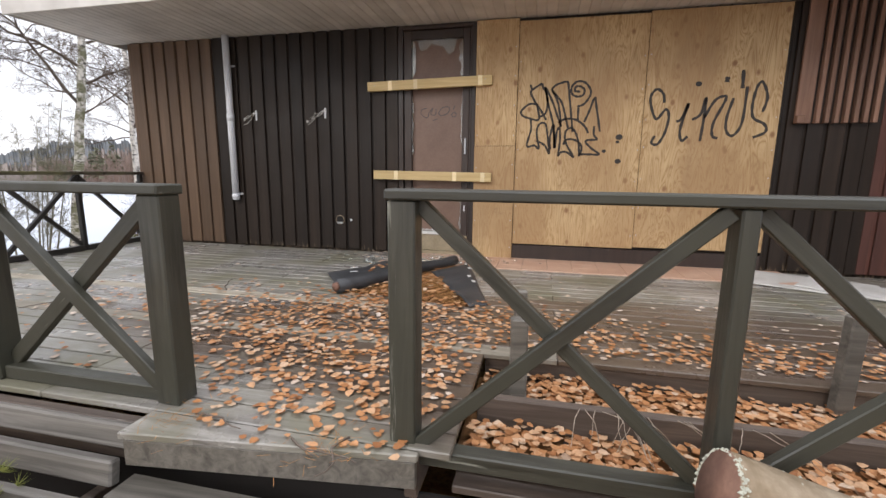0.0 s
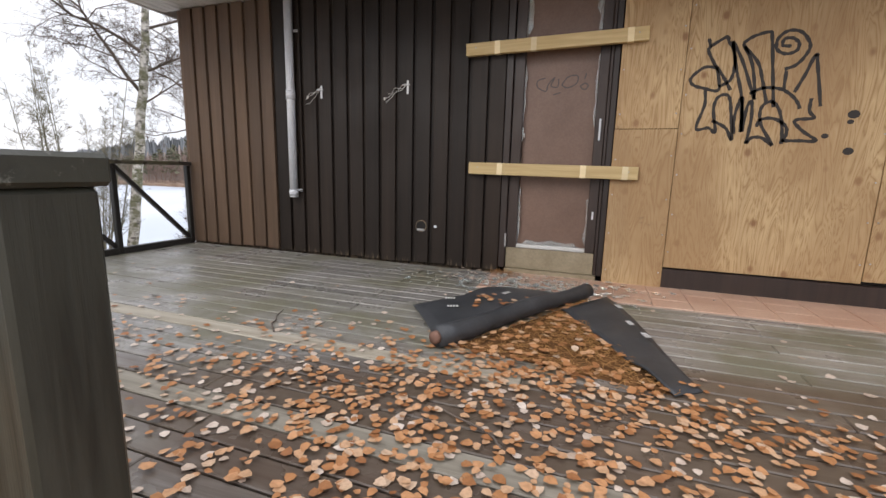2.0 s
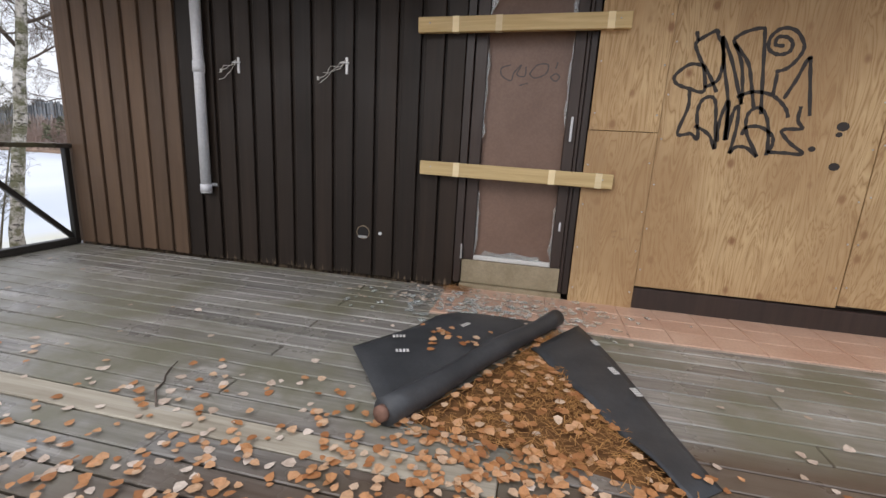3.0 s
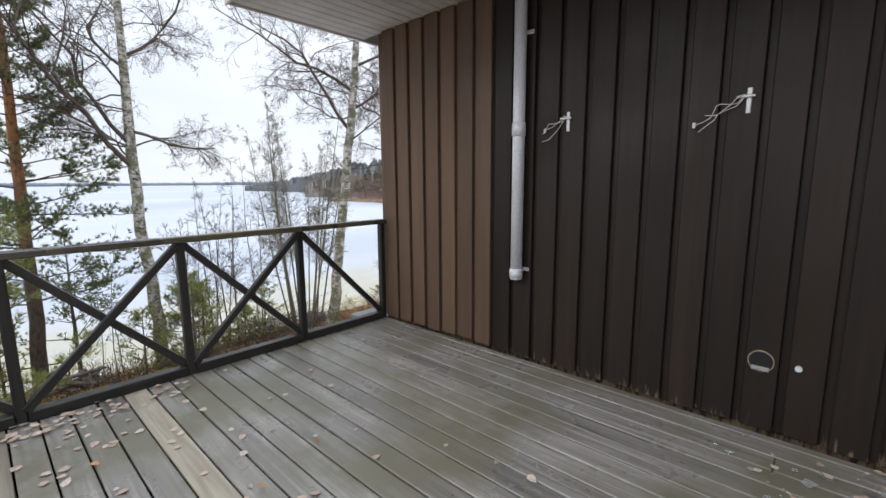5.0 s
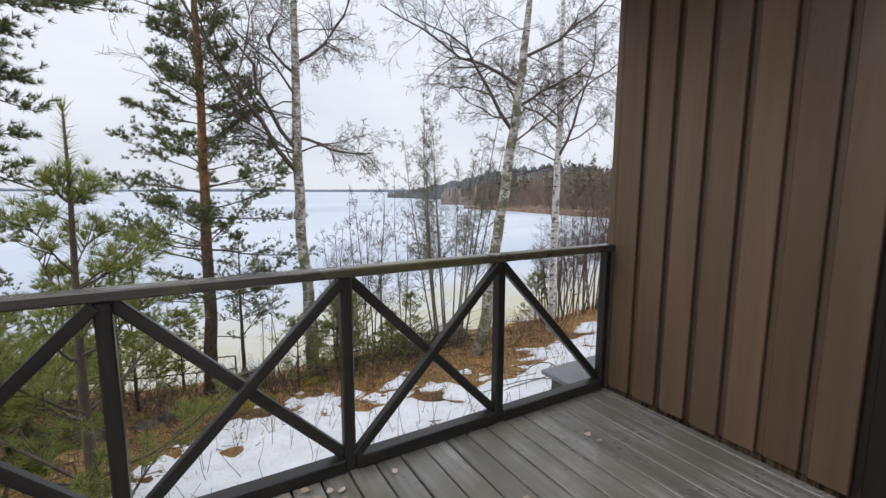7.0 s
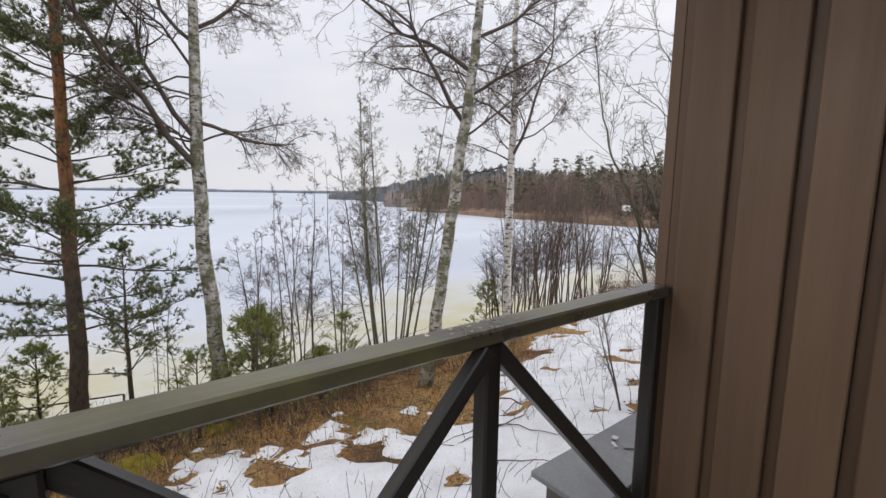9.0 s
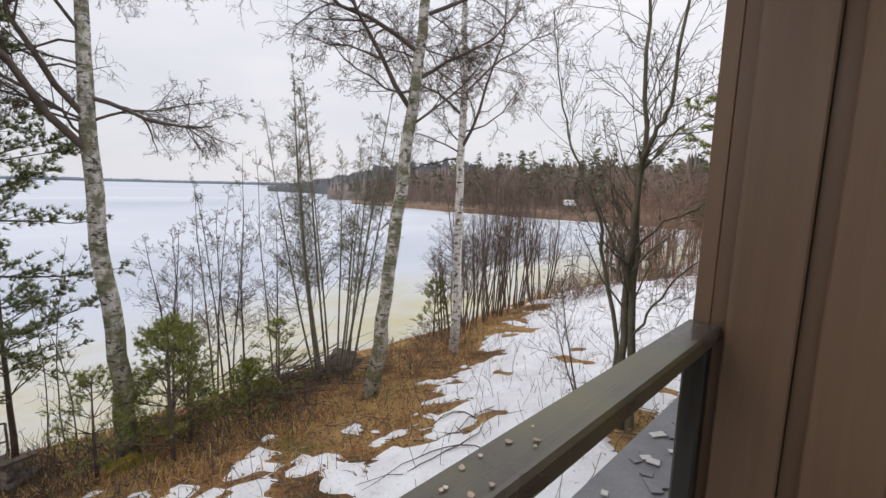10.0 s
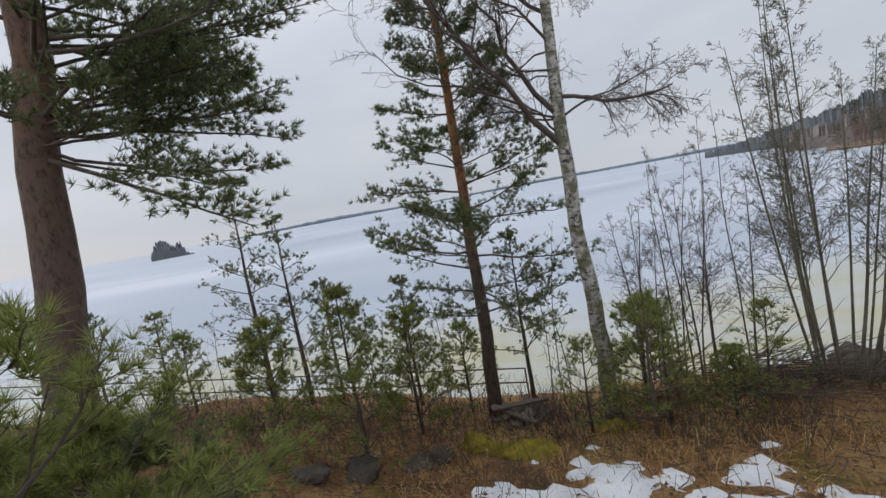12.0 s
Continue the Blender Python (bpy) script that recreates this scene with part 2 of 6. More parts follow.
M_LITTER = mottled("needle_litter", (0.10, 0.048, 0.02), (0.20, 0.095, 0.035), 14, 0.9, 0, 0.5, 0.2, 120)
M_LOGBARK = mottled("log_bark", (0.20, 0.145, 0.09), (0.36, 0.29, 0.21), 9, 0.9, 0, 0.6, 0.2, 40)
M_LOGEND = mottled("log_end_grain", (0.17, 0.085, 0.06), (0.24, 0.13, 0.09), 16, 0.8, 0, 0.3)
M_LICHEN = mottled("lichen", (0.38, 0.38, 0.31), (0.58, 0.58, 0.49), 30, 0.95)


def leaf_material(name, stops, rough=0.6, blotch=0.3, thin=0.0):
    m = material(name, stops[0][1], rough, 0, 0.35)
    n = Nodes(m)
    c = n.ramp(n.island(), *stops)
    v = n.noise(n.pos, 55, 3, 0.6)
    c = n.mix(n.ramp(v, (0.35, blotch), (0.6, 0.0)), c, (0.12, 0.055, 0.02))
    n.colour(c)
    if thin:
        soft = n.t.nodes.new("ShaderNodeBsdfTranslucent")
        both = n.t.nodes.new("ShaderNodeMixShader")
        both.inputs[0].default_value = thin
        n.t.links.new(c, soft.inputs["Color"])
        n.t.links.new(n.b.outputs[0], both.inputs[1])
        n.t.links.new(soft.outputs[0], both.inputs[2])
        n.t.links.new(both.outputs[0], n.t.nodes["Material Output"].inputs["Surface"])
    return m


M_LEAF = leaf_material("fallen_leaf", ((0.0, (0.28, 0.11, 0.04)), (0.28, (0.42, 0.185, 0.07)), (0.55, (0.54, 0.27, 0.125)), (0.85, (0.54, 0.33, 0.19)), (1.0, (0.58, 0.43, 0.31))))
M_LEAFPALE = leaf_material("pale_leaf", ((0.0, (0.44, 0.33, 0.25)), (1.0, (0.68, 0.58, 0.49))))
M_NEEDLE_FALLEN = leaf_material("fallen_needle", ((0.0, (0.22, 0.10, 0.03)), (1.0, (0.48, 0.24, 0.08))))
M_PINE = leaf_material("pine_needles", ((0.0, (0.09, 0.12, 0.05)), (0.6, (0.18, 0.21, 0.095)), (1.0, (0.29, 0.31, 0.15))), 0.5, 0.0, 0.5)
M_PINE_YOUNG = leaf_material("young_pine_needles", ((0.0, (0.16, 0.19, 0.05)), (0.6, (0.27, 0.30, 0.085)), (1.0, (0.40, 0.40, 0.13))), 0.5, 0.0, 0.5)
M_FLOORLEAF = leaf_material("rotting_leaf", ((0.0, (0.075, 0.038, 0.02)), (0.5, (0.17, 0.088, 0.042)), (1.0, (0.33, 0.20, 0.105))), 0.8)
M_GRASS = leaf_material("dry_grass", ((0.0, (0.32, 0.17, 0.06)), (0.5, (0.52, 0.32, 0.12)), (1.0, (0.64, 0.46, 0.23))), 0.8, 0.0, 0.3)
M_MOSS = mottled("moss", (0.15, 0.12, 0.018), (0.32, 0.24, 0.035), 9, 0.95, 0, 0.8, 0.1, 70)
M_ROCK = mottled("rock", (0.05, 0.042, 0.032), (0.13, 0.105, 0.085), 5, 0.9, 0, 0.7, 0.2, 40)
M_ROOT = mottled("dry_root", (0.26, 0.20, 0.15), (0.42, 0.35, 0.28), 20, 0.9)
M_TWIG = mottled("dark_twig", (0.085, 0.064, 0.05), (0.16, 0.125, 0.10), 8, 0.85)
M_TWIGRED = mottled("brown_brush", (0.16, 0.095, 0.065), (0.27, 0.17, 0.12), 3, 0.9)
M_WILLOW = mottled("willow_bark", (0.085, 0.062, 0.046), (0.17, 0.125, 0.095), 5, 0.9)
M_ROWAN = mottled("rowan_bark", (0.075, 0.066, 0.042), (0.16, 0.14, 0.092), 6, 0.85, 0, 0.4)
M_ALDER = mottled("alder_bark", (0.13, 0.12, 0.08), (0.27, 0.25, 0.18), 6, 0.85, 0, 0.4)


def bark(name, low, high, z0, z1, mark=None, moss=None):
    """Bark whose colour changes up the stem, with cross marks or moss where given."""
    m = material(name, low, 0.85, 0, 0.3)
    n = Nodes(m)
    p = n.xyz(n.pos)
    h = n.maths("MULTIPLY", n.maths("SUBTRACT", p[2], z0), 1.0 / (z1 - z0))
    wob = n.maths("ADD", h, n.maths("MULTIPLY", n.maths("SUBTRACT", n.noise(n.pos, 4, 4), 0.5), 0.7))
    c = n.ramp(wob, (0.25, low), (0.75, high))
    f = n.noise(n.map(n.pos, (18, 18, 9)), 1.0, 5, 0.7)
    c = n.mix(n.ramp(f, (0.34, 0.8), (0.52, 0.0)), c, tuple(v * 0.35 for v in low))
    if mark:
        s = n.noise(n.map(n.pos, (9, 9, 24)), 1.0, 5, 0.65)
        c = n.mix(n.ramp(s, (0.54, 0.0), (0.59, 0.95)), c, mark)
    if moss:
        g = n.noise(n.pos, 5, 5, 0.65)
        c = n.mix(n.ramp(g, (0.45, 0.0), (0.58, 0.85)), c, moss)
    n.colour(c)
    n.bump(f, 0.7, 0.02)
    return m


M_BIRCH = bark("birch_bark", (0.34, 0.31, 0.25), (0.66, 0.62, 0.56), -2.2, 0.5, (0.05, 0.045, 0.04), (0.13, 0.13, 0.06))
M_BIRCHWHITE = bark("white_birch_bark", (0.50, 0.46, 0.41), (0.74, 0.70, 0.65), -2.0, -1.0, (0.05, 0.045, 0.04))
M_PINEBARK = bark("pine_bark", (0.12, 0.09, 0.07), (0.40, 0.19, 0.085), -1.2, 3.2)
M_BIGPINEBARK = bark("big_pine_bark", (0.15, 0.11, 0.09), (0.22, 0.135, 0.09), -1.0, 5.0)

# ---- mesh helpers ----


def mesh_of(name, verts, faces, mat=None, smooth=False):
    me = bpy.data.meshes.new(name)
    me.from_pydata(verts, [], faces)
    if mat:
        me.materials.append(mat)
    if smooth:
        me.polygons.foreach_set("use_smooth", [True] * len(me.polygons))
    me.update()
    return me


def bevel_box(size, bevel=0.004, origin=(0, 0, 0)):
    """A bmesh box of that size about origin, with chamfered edges."""
    bm = bmesh.new()
    bmesh.ops.create_cube(bm, size=1.0)
    bmesh.ops.scale(bm, vec=size, verts=bm.verts)
    if bevel:
        bmesh.ops.bevel(bm, geom=list(bm.edges), offset=min(bevel, min(size) * 0.3), segments=1, affect="EDGES")
    bmesh.ops.translate(bm, vec=origin, verts=bm.verts)
    return bm


def finish(name, bm, mat):
    me = bpy.data.meshes.new(name)
    bm.to_mesh(me)
    bm.free()
    if mat:
        me.materials.append(mat)
    return me


def part(name, bm, mat, parent=None, label="", m=None):
    """Links a bmesh or mesh as one object, under a thing or part."""
    me = finish(name, bm, mat) if isinstance(bm, bmesh.types.BMesh) else bm
    ob = new(name, me)
    if parent:
        ob.parent = parent
    if m is not None:
        ob.matrix_basis = m
    if label:
        ob["label"] = label
    return ob


def box(name, lo, hi, mat, parent=None, bevel=0.004, label=""):
    """A chamfered box between two corners, with its own origin in its middle."""
    lo, hi = Vector(lo), Vector(hi)
    base = parent.matrix_world.translation if parent else Vector()
    return part(name, bevel_box(hi - lo, bevel), mat, parent, label, Matrix.Translation((lo + hi) / 2 - base))


def bar(name, a, b, width, depth, mat, parent=None, bevel=0.004, label="", up=(0, 1, 0)):
    """A squared bar from a to b; width across, depth along up."""
    a, b = Vector(a), Vector(b)
    z = (b - a).normalized()
    y = Vector(up)
    x = y.cross(z).normalized()
    y = z.cross(x)
    rot = Matrix((x, y, z)).transposed().to_4x4()
    return part(name, bevel_box((width, depth, (b - a).length), bevel), mat, parent, label, Matrix.Translation((a + b) / 2) @ rot)


def thing(name, label, category, group="", kind="", at=(0, 0, 0)):
    ob = new(name)
    ob.location = at
    ob.empty_display_size = 0.1
    bpy.context.view_layer.update()
    return tagged(ob, label, category, group, kind)


class Tubes:
    """Collects tapered tubes along polylines into one mesh."""

    def __init__(self):
        self.v, self.f = [], []

    def add(self, pts, radii, sides=5, cap=True):
        pts = [Vector(p) for p in pts]
        ref = Vector((0.31, 0.52, 0.79))
        base = len(self.v)
        for i, p in enumerate(pts):
            d = (pts[min(i + 1, len(pts) - 1)] - pts[max(i - 1, 0)]).normalized()
            x = d.cross(ref).normalized()
            y = d.cross(x)
            for k in range(sides):
                a = 2 * math.pi * k / sides
                self.v.append(p + (x * math.cos(a) + y * math.sin(a)) * radii[i])
        for i in range(len(pts) - 1):
            for k in range(sides):
                k2 = (k + 1) % sides
                a = base + i * sides
                self.f.append((a + k, a + k2, a + sides + k2, a + sides + k))
        if cap:
            self.f.append(tuple(base + k for k in range(sides))[::-1])
            self.f.append(tuple(base + (len(pts) - 1) * sides + k for k in range(sides)))

    def mesh(self, name, mat, smooth=True):
        return mesh_of(name, self.v, self.f, mat, smooth)


# ---- the house ----
WALL_Y, SOFFIT_Z, WALL_L = 5.45, 2.54, -5.63
rng = random.Random(11)

wall = thing("wall_north", "dark brown vertical board cladding of a boarded-up lake house", "wall", kind="structure", at=(0, WALL_Y, 0))
box("backing", (WALL_L + 0.03, WALL_Y + 0.03, -0.65), (-1.965, WALL_Y + 0.28, SOFFIT_Z), M_CLAD_DARK, wall, 0)
# Darkness behind the door opening is this backing's near-black colour.
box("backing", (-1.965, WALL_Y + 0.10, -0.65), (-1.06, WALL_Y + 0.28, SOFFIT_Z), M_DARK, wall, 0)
box("backing", (-1.06, WALL_Y + 0.03, -0.65), (5.2, WALL_Y + 0.28, SOFFIT_Z), M_CLAD_DARK, wall, 0)
PITCH, COVER, EDGE = 0.1735, 0.136, -4.375


def clad(x0, x1, mat, z0=0.012, z1=SOFFIT_Z - 0.004):
    """Under boards with proud cover boards; cover edges fall on one even pitch along the wall."""
    k = math.ceil((x0 - EDGE) / PITCH + 0.02)
    left = x0
    while left < x1 - 0.02:
        right = min(EDGE + k * PITCH, x1)
        zb = z0 + rng.uniform(0, 0.012)
        part("board", bevel_box((right - left - 0.001, 0.024, z1 - zb), 0.002), mat, wall, "", Matrix.Translation(((left + right) / 2, 0.016, (z0 + z1) / 2)))
        w = min(COVER, right - left - 0.004) if left > x0 + 0.001 or x0 > -5 else right - left - 0.001
        if w > 0.04:
            part("board", bevel_box((w, 0.026, z1 - zb), 0.004), mat, wall, "",
                 Matrix.Translation((right - w / 2, -0.010 + rng.uniform(-0.002, 0.002), (zb + z1) / 2)) @ pose(0, 0, 0, 0, 0, rng.uniform(-0.5, 0.5)))
        left = right
        k += 1


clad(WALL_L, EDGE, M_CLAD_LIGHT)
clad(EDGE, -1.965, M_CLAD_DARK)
clad(1.84, 2.66, M_CLAD_DARK)
clad(2.66, 4.9, M_CLAD_RED)
box("base_board", (-0.63, WALL_Y - 0.03, 0.0), (1.836, WALL_Y + 0.01, 0.165), M_FRAME, wall)
# return wall round the corner, and closing walls out of sight
side = thing("wall_west", "brown board-clad end wall of the lake house", "wall", kind="structure")
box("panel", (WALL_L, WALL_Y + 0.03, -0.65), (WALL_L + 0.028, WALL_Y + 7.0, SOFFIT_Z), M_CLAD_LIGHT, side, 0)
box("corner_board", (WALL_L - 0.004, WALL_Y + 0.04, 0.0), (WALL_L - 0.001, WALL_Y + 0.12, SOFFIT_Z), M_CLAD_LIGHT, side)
east = thing("wall_east", "red-brown board wall closing the terrace end", "wall", kind="structure")
box("panel", (3.9, 3.4, -0.65), (4.1, WALL_Y - 0.03, SOFFIT_Z), M_CLAD_RED, east, 0.003)
x = 3.42
while x < WALL_Y - 0.12:
    box("board", (3.875, x, 0.0), (3.899, x + 0.12, SOFFIT_Z), M_CLAD_RED, east)
    x += 0.165

verts, faces = [], []
x = -5.86
while x < 5.2:
    z = SOFFIT_Z + rng.uniform(0, 0.002)
    b = len(verts)
    y0, y1 = 4.30, WALL_Y + 0.02
    verts += [(x + 0.003, y0, z + 0.006), (x + 0.009, y0, z), (x + 0.091, y0, z), (x + 0.097, y0, z + 0.006),
              (x + 0.003, y1, z + 0.006), (x + 0.009, y1, z), (x + 0.091, y1, z), (x + 0.097, y1, z + 0.006),
              (x + 0.1, y0, z + 0.006), (x + 0.1, y1, z + 0.006)]
    faces += [(b, b + 4, b + 5, b + 1), (b + 1, b + 5, b + 6, b + 2), (b + 2, b + 6, b + 7, b + 3)]
    x += 0.1
b = len(verts)
verts += [(-5.87, 4.30, SOFFIT_Z + 0.0085), (5.2, 4.30, SOFFIT_Z + 0.0085), (5.2, 5.47, SOFFIT_Z + 0.0085), (-5.87, 5.47, SOFFIT_Z + 0.0085)]
faces.append((b, b + 1, b + 2, b + 3))
tagged(new("ceiling", mesh_of("ceiling", verts, faces, M_SOFFIT)), "weathered white-painted tongue and groove soffit boards", "ceiling", kind="structure")
roof = thing("roof", "low eaves with pale fascia boards over the terrace", "roof", kind="structure")
box("fascia", (-5.9, 4.275, SOFFIT_Z - 0.012), (5.2, 4.298, SOFFIT_Z + 0.2), M_SOFFIT, roof)
box("barge_board", (-5.905, 4.30, SOFFIT_Z - 0.006), (-5.872, 12.6, SOFFIT_Z + 0.2), M_SOFFIT, roof)
box("roof_deck", (-5.9, 4.275, SOFFIT_Z + 0.202), (5.2, 12.6, SOFFIT_Z + 0.25), M_ROOF, roof, 0)

# boarded-up bays
for nm, x0, x1, z0, z1, y in (("plywood_panel", -1.077, -0.632, 0.012, 1.243, -0.034), ("plywood_panel", -1.074, -0.632, 1.247, 2.53, -0.033), ("plywood_panel", -0.628, 0.630, 0.178, 2.505, -0.014), ("plywood_panel", 0.634, 1.836, 0.195, 2.52, -0.019)):
    ob = new(nm, finish(nm, bevel_box((x1 - x0, 0.018, z1 - z0), 0.002), M_PLY))
    ob.location = ((x0 + x1) / 2, WALL_Y + y, (z0 + z1) / 2)
    tagged(ob, "knotty plywood sheet screwed over a " + ("window, tagged with black spray paint" if x1 - x0 > 1 else "door-side opening, bare"), "plywood panel", "plywood boarding")

# ---- ground and lake ----
LAKE_Z = -4.0


def ground_z(x, y):
    d = max(-5.75 - x, 0.0)
    z = -0.88 - 0.235 * d + 0.1 * max(0.0, min(3.0 - y, 6.0)) * min(1.0, d / 2.0)
    front = max(0.0, min(1.0, (2.3 - y) / 0.6)) * max(0.0, min(1.0, (x + 6.0) / 2.5))
    z += front * 0.27
    z += 0.10 * (noise.noise((x * 0.55, y * 0.55, 0.0))) + 0.035 * noise.noise((x * 2.3, y * 2.3, 4.0))
    z += 0.62 * math.exp(-((x + 9.42) ** 2 + (y + 0.63) ** 2) / 3.4)
    shore = 9.6 + 0.9 * noise.noise((y * 0.23, 1.7, 0.0)) + max(0, y - 12) * 0.05
    if d > shore - 1.2:
        z -= 0.62 * (d - shore + 1.2)
    if y > 22:
        z -= 0.2 * (y - 22)
    return max(z, LAKE_Z - 0.8)


def grid_mesh(name, x0, x1, y0, y1, step, fn, mat):
    nx, ny = int((x1 - x0) / step) + 1, int((y1 - y0) / step) + 1
    v = [(x0 + i * step, y0 + j * step, fn(x0 + i * step, y0 + j * step)) for j in range(ny) for i in range(nx)]
    f = [(j * nx + i, j * nx + i + 1, (j + 1) * nx + i + 1, (j + 1) * nx + i) for j in range(ny - 1) for i in range(nx - 1)]
    return mesh_of(name, v, f, mat, True)


def ground_material():
    m = material("forest_floor", (0.12, 0.08, 0.04), 0.95, 0, 0.2)
    n = Nodes(m)
    a = n.noise(n.pos, 0.9, 6, 0.6)
    c = n.ramp(a, (0.34, (0.13, 0.075, 0.036)), (0.46, (0.34, 0.175, 0.072)), (0.58, (0.50, 0.31, 0.125)), (0.70, (0.25, 0.18, 0.06)))
    f = n.noise(n.pos, 26, 6, 0.75)
    c = n.mix(n.ramp(f, (0.38, 0.6), (0.54, 0.0)), c, (0.06, 0.036, 0.018))
    s = n.noise(n.map(n.pos, (9, 60, 9)), 1.0, 4, 0.7)
    c = n.mix(n.ramp(s, (0.56, 0.0), (0.66, 0.75)), c, (0.46, 0.32, 0.15))
    moss = n.noise(n.pos, 1.3, 3, 0.5, 0.5)
    c = n.mix(n.ramp(moss, (0.62, 0.0), (0.68, 0.65)), c, (0.14, 0.13, 0.025))
    n.colour(c)
    n.bump(f, 0.9, 0.05)
    return m


def snow_edge(y):
    """How far towards the lake the snow reaches."""
    ys = (2.2, 2.6, 3.3, 4.5, 5.3, 6.0, 7.4, 8.3, 8.8, 11.0, 14.7, 18.1, 24.0, 40.0)
    xs = (-7.2, -9.2, -10.55, -10.8, -10.2, -9.85, -9.5, -9.6, -10.5, -11.1, -12.7, -14.2, -13.5, -13.0)
    return float(np.interp(y, ys, xs))


def snow_z(x, y):
    e = x - snow_edge(y)
    k = min(1.6, e * 0.9) + 1.15 * noise.noise((x * 0.9, y * 0.9, 7.0)) + 0.95 * noise.noise((x * 2.6, y * 2.6, 3.0)) + 0.8 * noise.noise((x * 6.0, y * 6.0, 1.0))
    k += 0.9 * math.exp(-((x + 10.2) ** 2 + (y - 6.1) ** 2) / 0.12) + 1.3 * math.exp(-((x + 11.2) ** 2 / 0.05 + (y - 7.65) ** 2 / 0.4))
    k -= 3.6 * max(0.0, noise.noise((x * 1.5, y * 1.9, 9.0)) - 0.20)
    if y < 2.6:
        k -= (2.6 - y) * 3
    k -= 1.6 * math.exp(-((x + 6.9) ** 2 + (y - 8.4) ** 2) / 0.45)
    h = -0.05 + 0.12 * max(-0.5, min(1.0, k))
    return ground_z(x, y) + h + 0.03 * noise.noise((x * 4.5, y * 4.5, 2.0)) + 0.016 * noise.noise((x * 11, y * 11, 2.0))


M_GROUND = ground_material()
tagged(new("ground", grid_mesh("ground", -19.0, 8.0, -14.0, 44.0, 0.2, ground_z, M_GROUND)), "sloping shore of brown grass, needles and moss", "ground", kind="structure")


def ice_material():
    m = material("lake_ice", (0.7, 0.75, 0.82), 0.35, 0, 0.25)
    n = Nodes(m)
    p = n.xyz(n.pos)
    big = n.noise(n.map(n.pos, (0.02, 0.006, 1)), 1.0, 5, 0.6)
    c = n.ramp(big, (0.34, (0.36, 0.41, 0.475)), (0.52, (0.50, 0.535, 0.59)), (0.66, (0.62, 0.645, 0.685)))
    wob = n.maths("MULTIPLY", n.noise(n.map(n.pos, (0.16, 0.09, 1)), 1.0, 3, 0.5), 12.0)
    d = n.maths("ADD", p[0], wob)
    band = n.ramp(n.maths("MULTIPLY", n.maths("ADD", d, 32.0), 0.0357), (0.40, 0.0), (0.60, 0.6), (0.80, 0.9), (0.89, 0.05))
    patch = n.noise(n.map(n.pos, (0.35, 0.2, 1)), 1.0, 4, 0.6)
    c = n.mix(n.mix(1.0, band, n.ramp(patch, (0.34, 0.3), (0.60, 1.0)), "MULTIPLY"), c, (0.46, 0.41, 0.20))
    n.colour(c)
    n.rough(n.ramp(big, (0.3, 0.25), (0.6, 0.6)))
    return m


M_ICE = ice_material()
S = 2600
tagged(new("lake_ice", mesh_of("lake_ice", [(-S, -S, LAKE_Z), (S, -S, LAKE_Z), (S, S, LAKE_Z), (-S, S, LAKE_Z)], [(0, 1, 2, 3)], M_ICE)), "frozen lake with thawing yellowish ice along the shore", "lake", kind="structure")


def snow_material():
    m = material("old_snow", (0.8, 0.81, 0.83), 0.75, 0, 0.3)
    m.node_tree.nodes["Principled BSDF"].inputs["Subsurface Weight"].default_value = 0.0
    n = Nodes(m)
    a = n.noise(n.pos, 2.2, 6, 0.65)
    f = n.noise(n.pos, 45, 4, 0.7)
    c = n.ramp(a, (0.3, (0.66, 0.66, 0.67)), (0.6, (0.82, 0.83, 0.85)))
    c = n.mix(n.ramp(f, (0.61, 0.0), (0.68, 0.8)), c, (0.20, 0.14, 0.09))
    d = n.noise(n.pos, 9, 5, 0.75)
    c = n.mix(n.ramp(d, (0.60, 0.0), (0.72, 0.6)), c, (0.34, 0.25, 0.16))
    n.colour(c)
    n.bump(n.noise(n.pos, 11, 5, 0.7), 0.8, 0.03)
    return m


M_SNOW = snow_material()
tagged(new("snow", grid_mesh("snow", -15.5, -5.0, 2.0, 30.0, 0.09, snow_z, M_SNOW)), "patchy melting old snow with litter on the shore slope", "snow", kind="structure")

# ---- terrace ----
deck = thing("deck", "weathered grey terrace decking, wet in places", "deck", kind="structure")
DECK_PITCH = 0.1255
y, i = 1.731, 0
while y < WALL_Y - 0.03:
    w = min(0.117, WALL_Y - 0.028 - y)
    runs = [(-5.70, -0.58)] if y + w < 2.78 else [(-5.70, 3.9)]
    if i == 0:
        runs = []
    for x0, x1 in runs:
        cuts = [x0] + [c for c in ([-3.3 + 0.9 * (i % 2)] if x1 < 0 else [-2.6 + 1.2 * (i % 3), 1.6]) if x0 + 0.5 < c < x1 - 0.5] + [x1]
        for a, b in zip(cuts, cuts[1:]):
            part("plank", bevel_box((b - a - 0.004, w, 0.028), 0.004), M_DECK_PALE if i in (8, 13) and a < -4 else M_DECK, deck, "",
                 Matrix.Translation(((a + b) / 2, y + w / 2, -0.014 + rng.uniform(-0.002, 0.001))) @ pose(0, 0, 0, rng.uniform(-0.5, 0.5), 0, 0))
    y += DECK_PITCH
    i += 1
bm = bmesh.new()
corners = [(-1.80, 1.690), (-0.69, 1.822), (-0.69, 1.848), (-1.80, 1.848)]
lower = [bm.verts.new((x, y, -0.029)) for x, y in corners]
upper = [bm.verts.new((x, y, -0.001)) for x, y in corners]
bm.faces.new(lower[::-1])
bm.faces.new(upper)
for k in range(4):
    bm.faces.new((lower[k], lower[(k + 1) % 4], upper[(k + 1) % 4], upper[k]))
